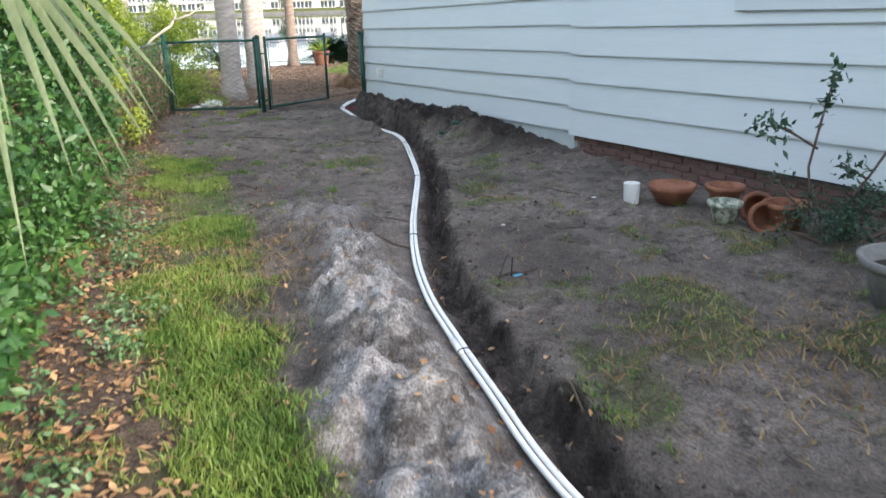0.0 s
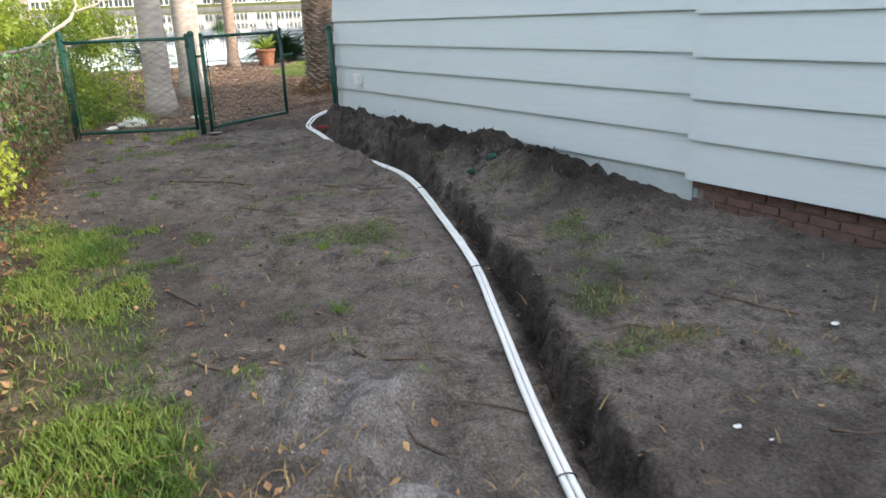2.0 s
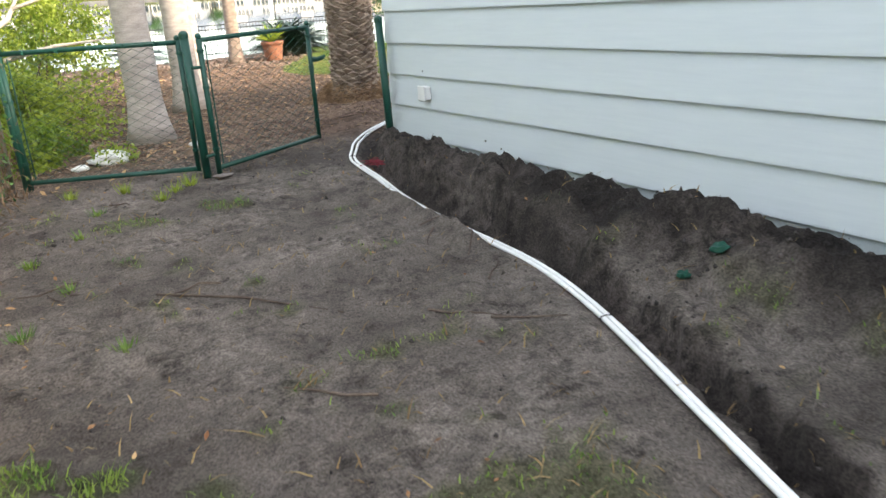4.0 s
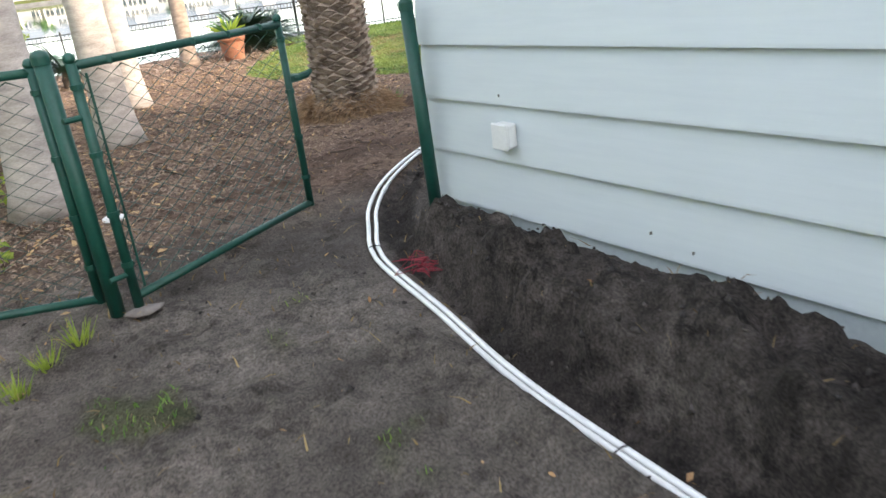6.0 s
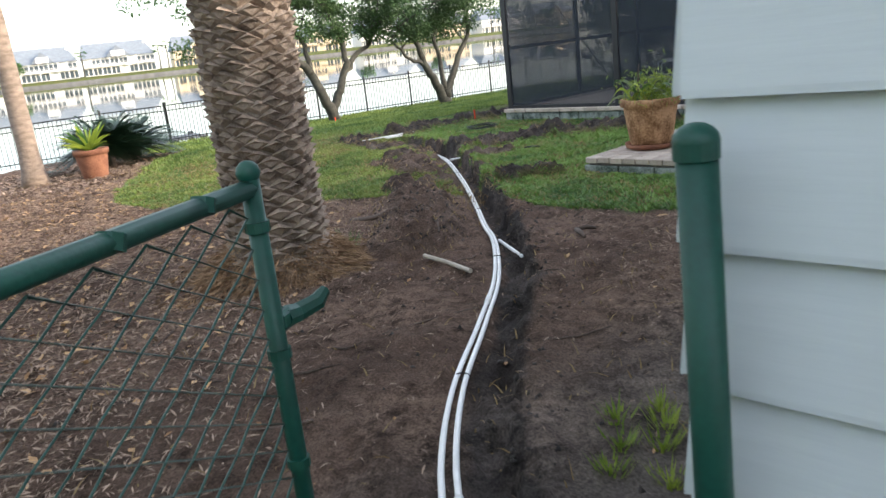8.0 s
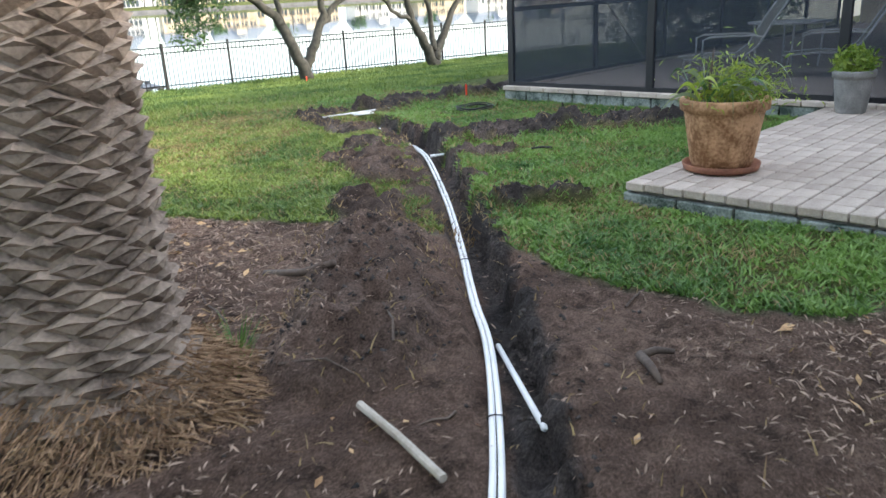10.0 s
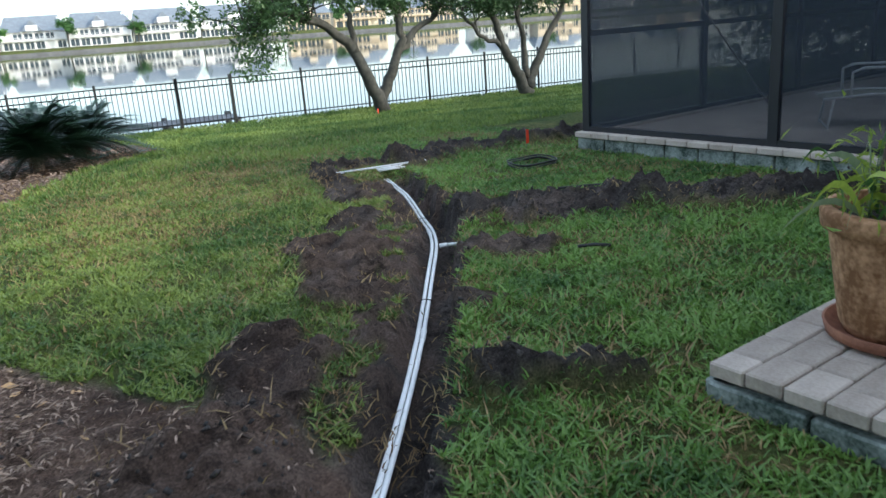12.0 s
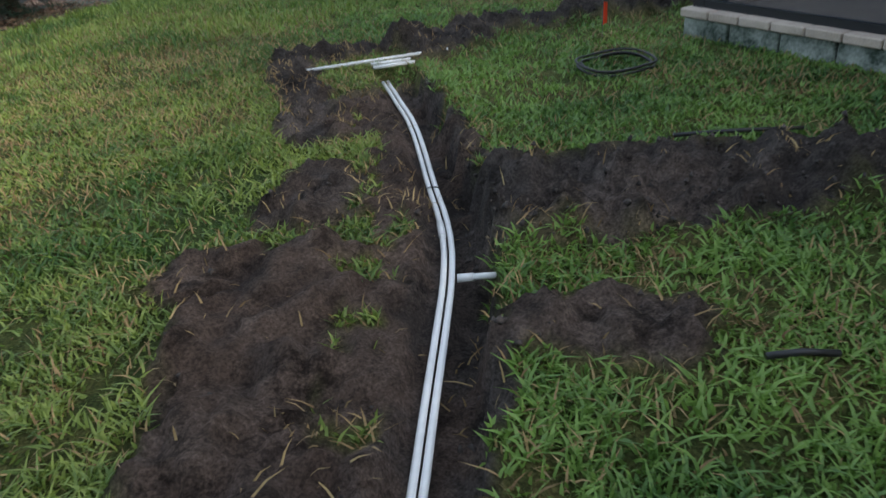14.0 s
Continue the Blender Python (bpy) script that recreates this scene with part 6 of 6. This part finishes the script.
def condo(along_m, back, w, cream=False, label="white two-storey waterside apartment house with grey roof"):
    c = SH * (309 + back) + ST * along_m
    ob = thing("apartment_house", (c.x, c.y, 0.85 + SHORE_UP), label, "house", "far houses", math.degrees(math.atan2(ST.y, ST.x)))
    wm = M_CREAM if cream else M_WHITE
    part("wall", box(B(), (0, 6, 2.9), (w, 12, 5.9)), wm, ob)
    bm = B()
    for s, hw, y0, zr in ((0, w / 2 + 0.5, 6, 11.0),):
        a = [bm.verts.new(p) for p in ((-hw, -0.9, 5.8), (hw, -0.9, 5.8), (hw, 13, 5.8), (-hw, 13, 5.8))]
        r1, r2 = bm.verts.new((-hw + 1.2, 6.0, zr)), bm.verts.new((hw - 3.2, 6.0, zr))
        bm.faces.new((a[0], a[1], r2, r1)), bm.faces.new((a[1], a[2], r2)), bm.faces.new((a[2], a[3], r1, r2)), bm.faces.new((a[3], a[0], r1)), bm.faces.new(a[::-1])
    roof = part("roof", bm, M_ROOF, ob)
    part("chimney", box(B(), (w / 2 - 2.2, 5, 8.8), (1.3, 1.3, 3.0)), wm, roof)
    gw = w * 0.17
    bm = B()
    v6 = [bm.verts.new(p) for p in ((-gw, -1.7, 5.9), (gw, -1.7, 5.9), (0, -1.7, 9.6), (-gw, 6, 5.9), (gw, 6, 5.9), (0, 6, 9.6))]
    for q in ((0, 1, 2), (3, 5, 4), (0, 2, 5, 3), (1, 4, 5, 2), (0, 3, 4, 1)):
        bm.faces.new([v6[i] for i in q])
    gable = part("gable", bm, M_ROOF, ob, "grey front gable")
    part("gable_wall", box(B(), (0, -1.72, 6.9), (gw * 1.1, 0.1, 1.9)), wm, gable)
    part("balcony", box(B(), (0, -0.75, 2.95), (w, 1.5, 0.25)), wm, ob)
    part("balcony_rail", box(B(), (0, -1.45, 3.95), (w, 0.06, 0.1)), wm, ob)
    n = int(w / 3.0)
    for k in range(n + 1):
        part("column", box(B(), (-w / 2 + 0.15 + k * (w - 0.3) / n, -1.4, 2.9), (0.28, 0.28, 5.8)), wm, ob)
    for k in range(n):
        for z, hh in ((1.3, 2.2), (4.35, 1.7)):
            for j in (-0.75, 0.75):
                wx = -w / 2 + (k + 0.5) * w / n + j
                if (k * 7 + int(z)) % 5 != 4:
                    wd = part("window", box(B(), (wx, -0.02, z), (1.15, 0.08, hh)), M_GLASSDK, ob)
    for k in range(int(w / 0.6)):
        part("baluster", box(B(), (-w / 2 + 0.3 + k * 0.6, -1.45, 3.5), (0.07, 0.05, 0.9)), wm, ob)
    return ob


for k, (s, bk, w, cr) in enumerate([(-72, 2, 20, False), (-51, 3, 20, False), (-30, 1, 20, False), (-9, 2, 21, False), (15, 2, 24, False), (42, 6, 16, True), (63, 14, 20, True), (92, 18, 24, True), (-94, 4, 18, False), (124, 20, 24, False), (150, 16, 22, True), (178, 14, 22, False), (206, 14, 22, True), (-116, 4, 18, False)]):
    condo(s, bk, w, cr, "cream waterside apartment house with grey roof" if cr else "white two-storey waterside apartment house with grey roof")


def far_tree(s, bk, h, palm):
    c = SH * (306 + bk) + ST * s
    ob = thing("far_palm" if palm else "far_tree", (c.x, c.y, 0.8 + SHORE_UP), "distant palm between the far houses" if palm else "distant round shade tree on the far bank", "palm tree" if palm else "tree", "far trees")
    part("trunk", tube(B(), [(0, 0, 0), (0.2, 0, h * 0.5), (0.1, 0, h)], [0.25, 0.2, 0.17], 7), M_BARK, ob)
    if palm:
        fan(ob, Vector((0.1, 0, h)), 16, 1.9, M_LEAF)
    else:
        v, f = leaves(clumps([np.array([RNG.normal() * h * 0.22, RNG.normal() * h * 0.15, h * RNG.uniform(0.6, 1.1)]) for _ in range(16)], [h * 0.16] * 16, 90), 0.6, 0.1, 0.6)
        arrays("crown", v, f, M_LEAF, ob)


for s, bk, h, palm in ((-61, 0, 6, False), (-40, 1, 8, False), (-19, 1, 7.5, True), (-18, 3, 6, False), (3, 0, 8, True), (28, 0, 7, True), (31, 2, 8, True), (52, 2, 6, False), (75, 3, 7, False), (80, 4, 8, True), (108, 6, 7, False), (-82, 2, 6, True), (137, 3, 7, False), (164, 3, 8, True), (192, 3, 7, False)):
    far_tree(s, bk, h, palm)
# ---- bricks under the wall, and pavers, last ----
mor = part("mortar", box(B(), (-0.006, -14.3, -0.11), (0.04, 16.6, 0.60)), M_MORTAR, wall)
bmk = box(B(), (0, 0, 0), (0.04, 0.193, 0.057), 0.004)
mk = bpy.data.meshes.new("brick")
bmk.to_mesh(mk)
bmk.free()
mk.materials.append(M_BRICK)
for c in range(6):
    for k in range(44):
        yy = -6.06 - 0.203 * k - (0.1 if c % 2 else 0)
        ob = new("brick", mk)
        ob.parent = wall
        ob.location = (-0.022 + RNG.normal() * 0.0012, yy, 0.135 - 0.068 * c)
pav = []
for sx in (0.225, 0.15):
    b2 = box(B(), (0, 0, 0), (sx - 0.008, 0.142, 0.06), 0.007)
    me = bpy.data.meshes.new("paver")
    b2.to_mesh(me)
    b2.free()
    me.materials.append(M_PAVER)
    pav.append(me)
cnt = 0
rest = B()
for r in range(26):
    y0 = -0.10 - 0.15 * r
    x0, k = 0.0, 0
    while x0 < 4.0:
        s = 0.225 if (k + r) % 3 else 0.15
        cx = x0 + s / 2
        if cx < 3.95:
            zc = PZ - 0.03 + RNG.normal() * 0.0015
            if r < 13 and cnt < 300:
                ob = new("paver", pav[0 if s == 0.225 else 1])
                ob.parent = patio
                ob.location = (cx, y0, zc)
                cnt += 1
            else:
                box(rest, (cx, y0, zc), (s - 0.008, 0.142, 0.06))
        x0 += s
        k += 1
tagged(part("pavers", rest, M_PAVER, patio), kind="stuff")
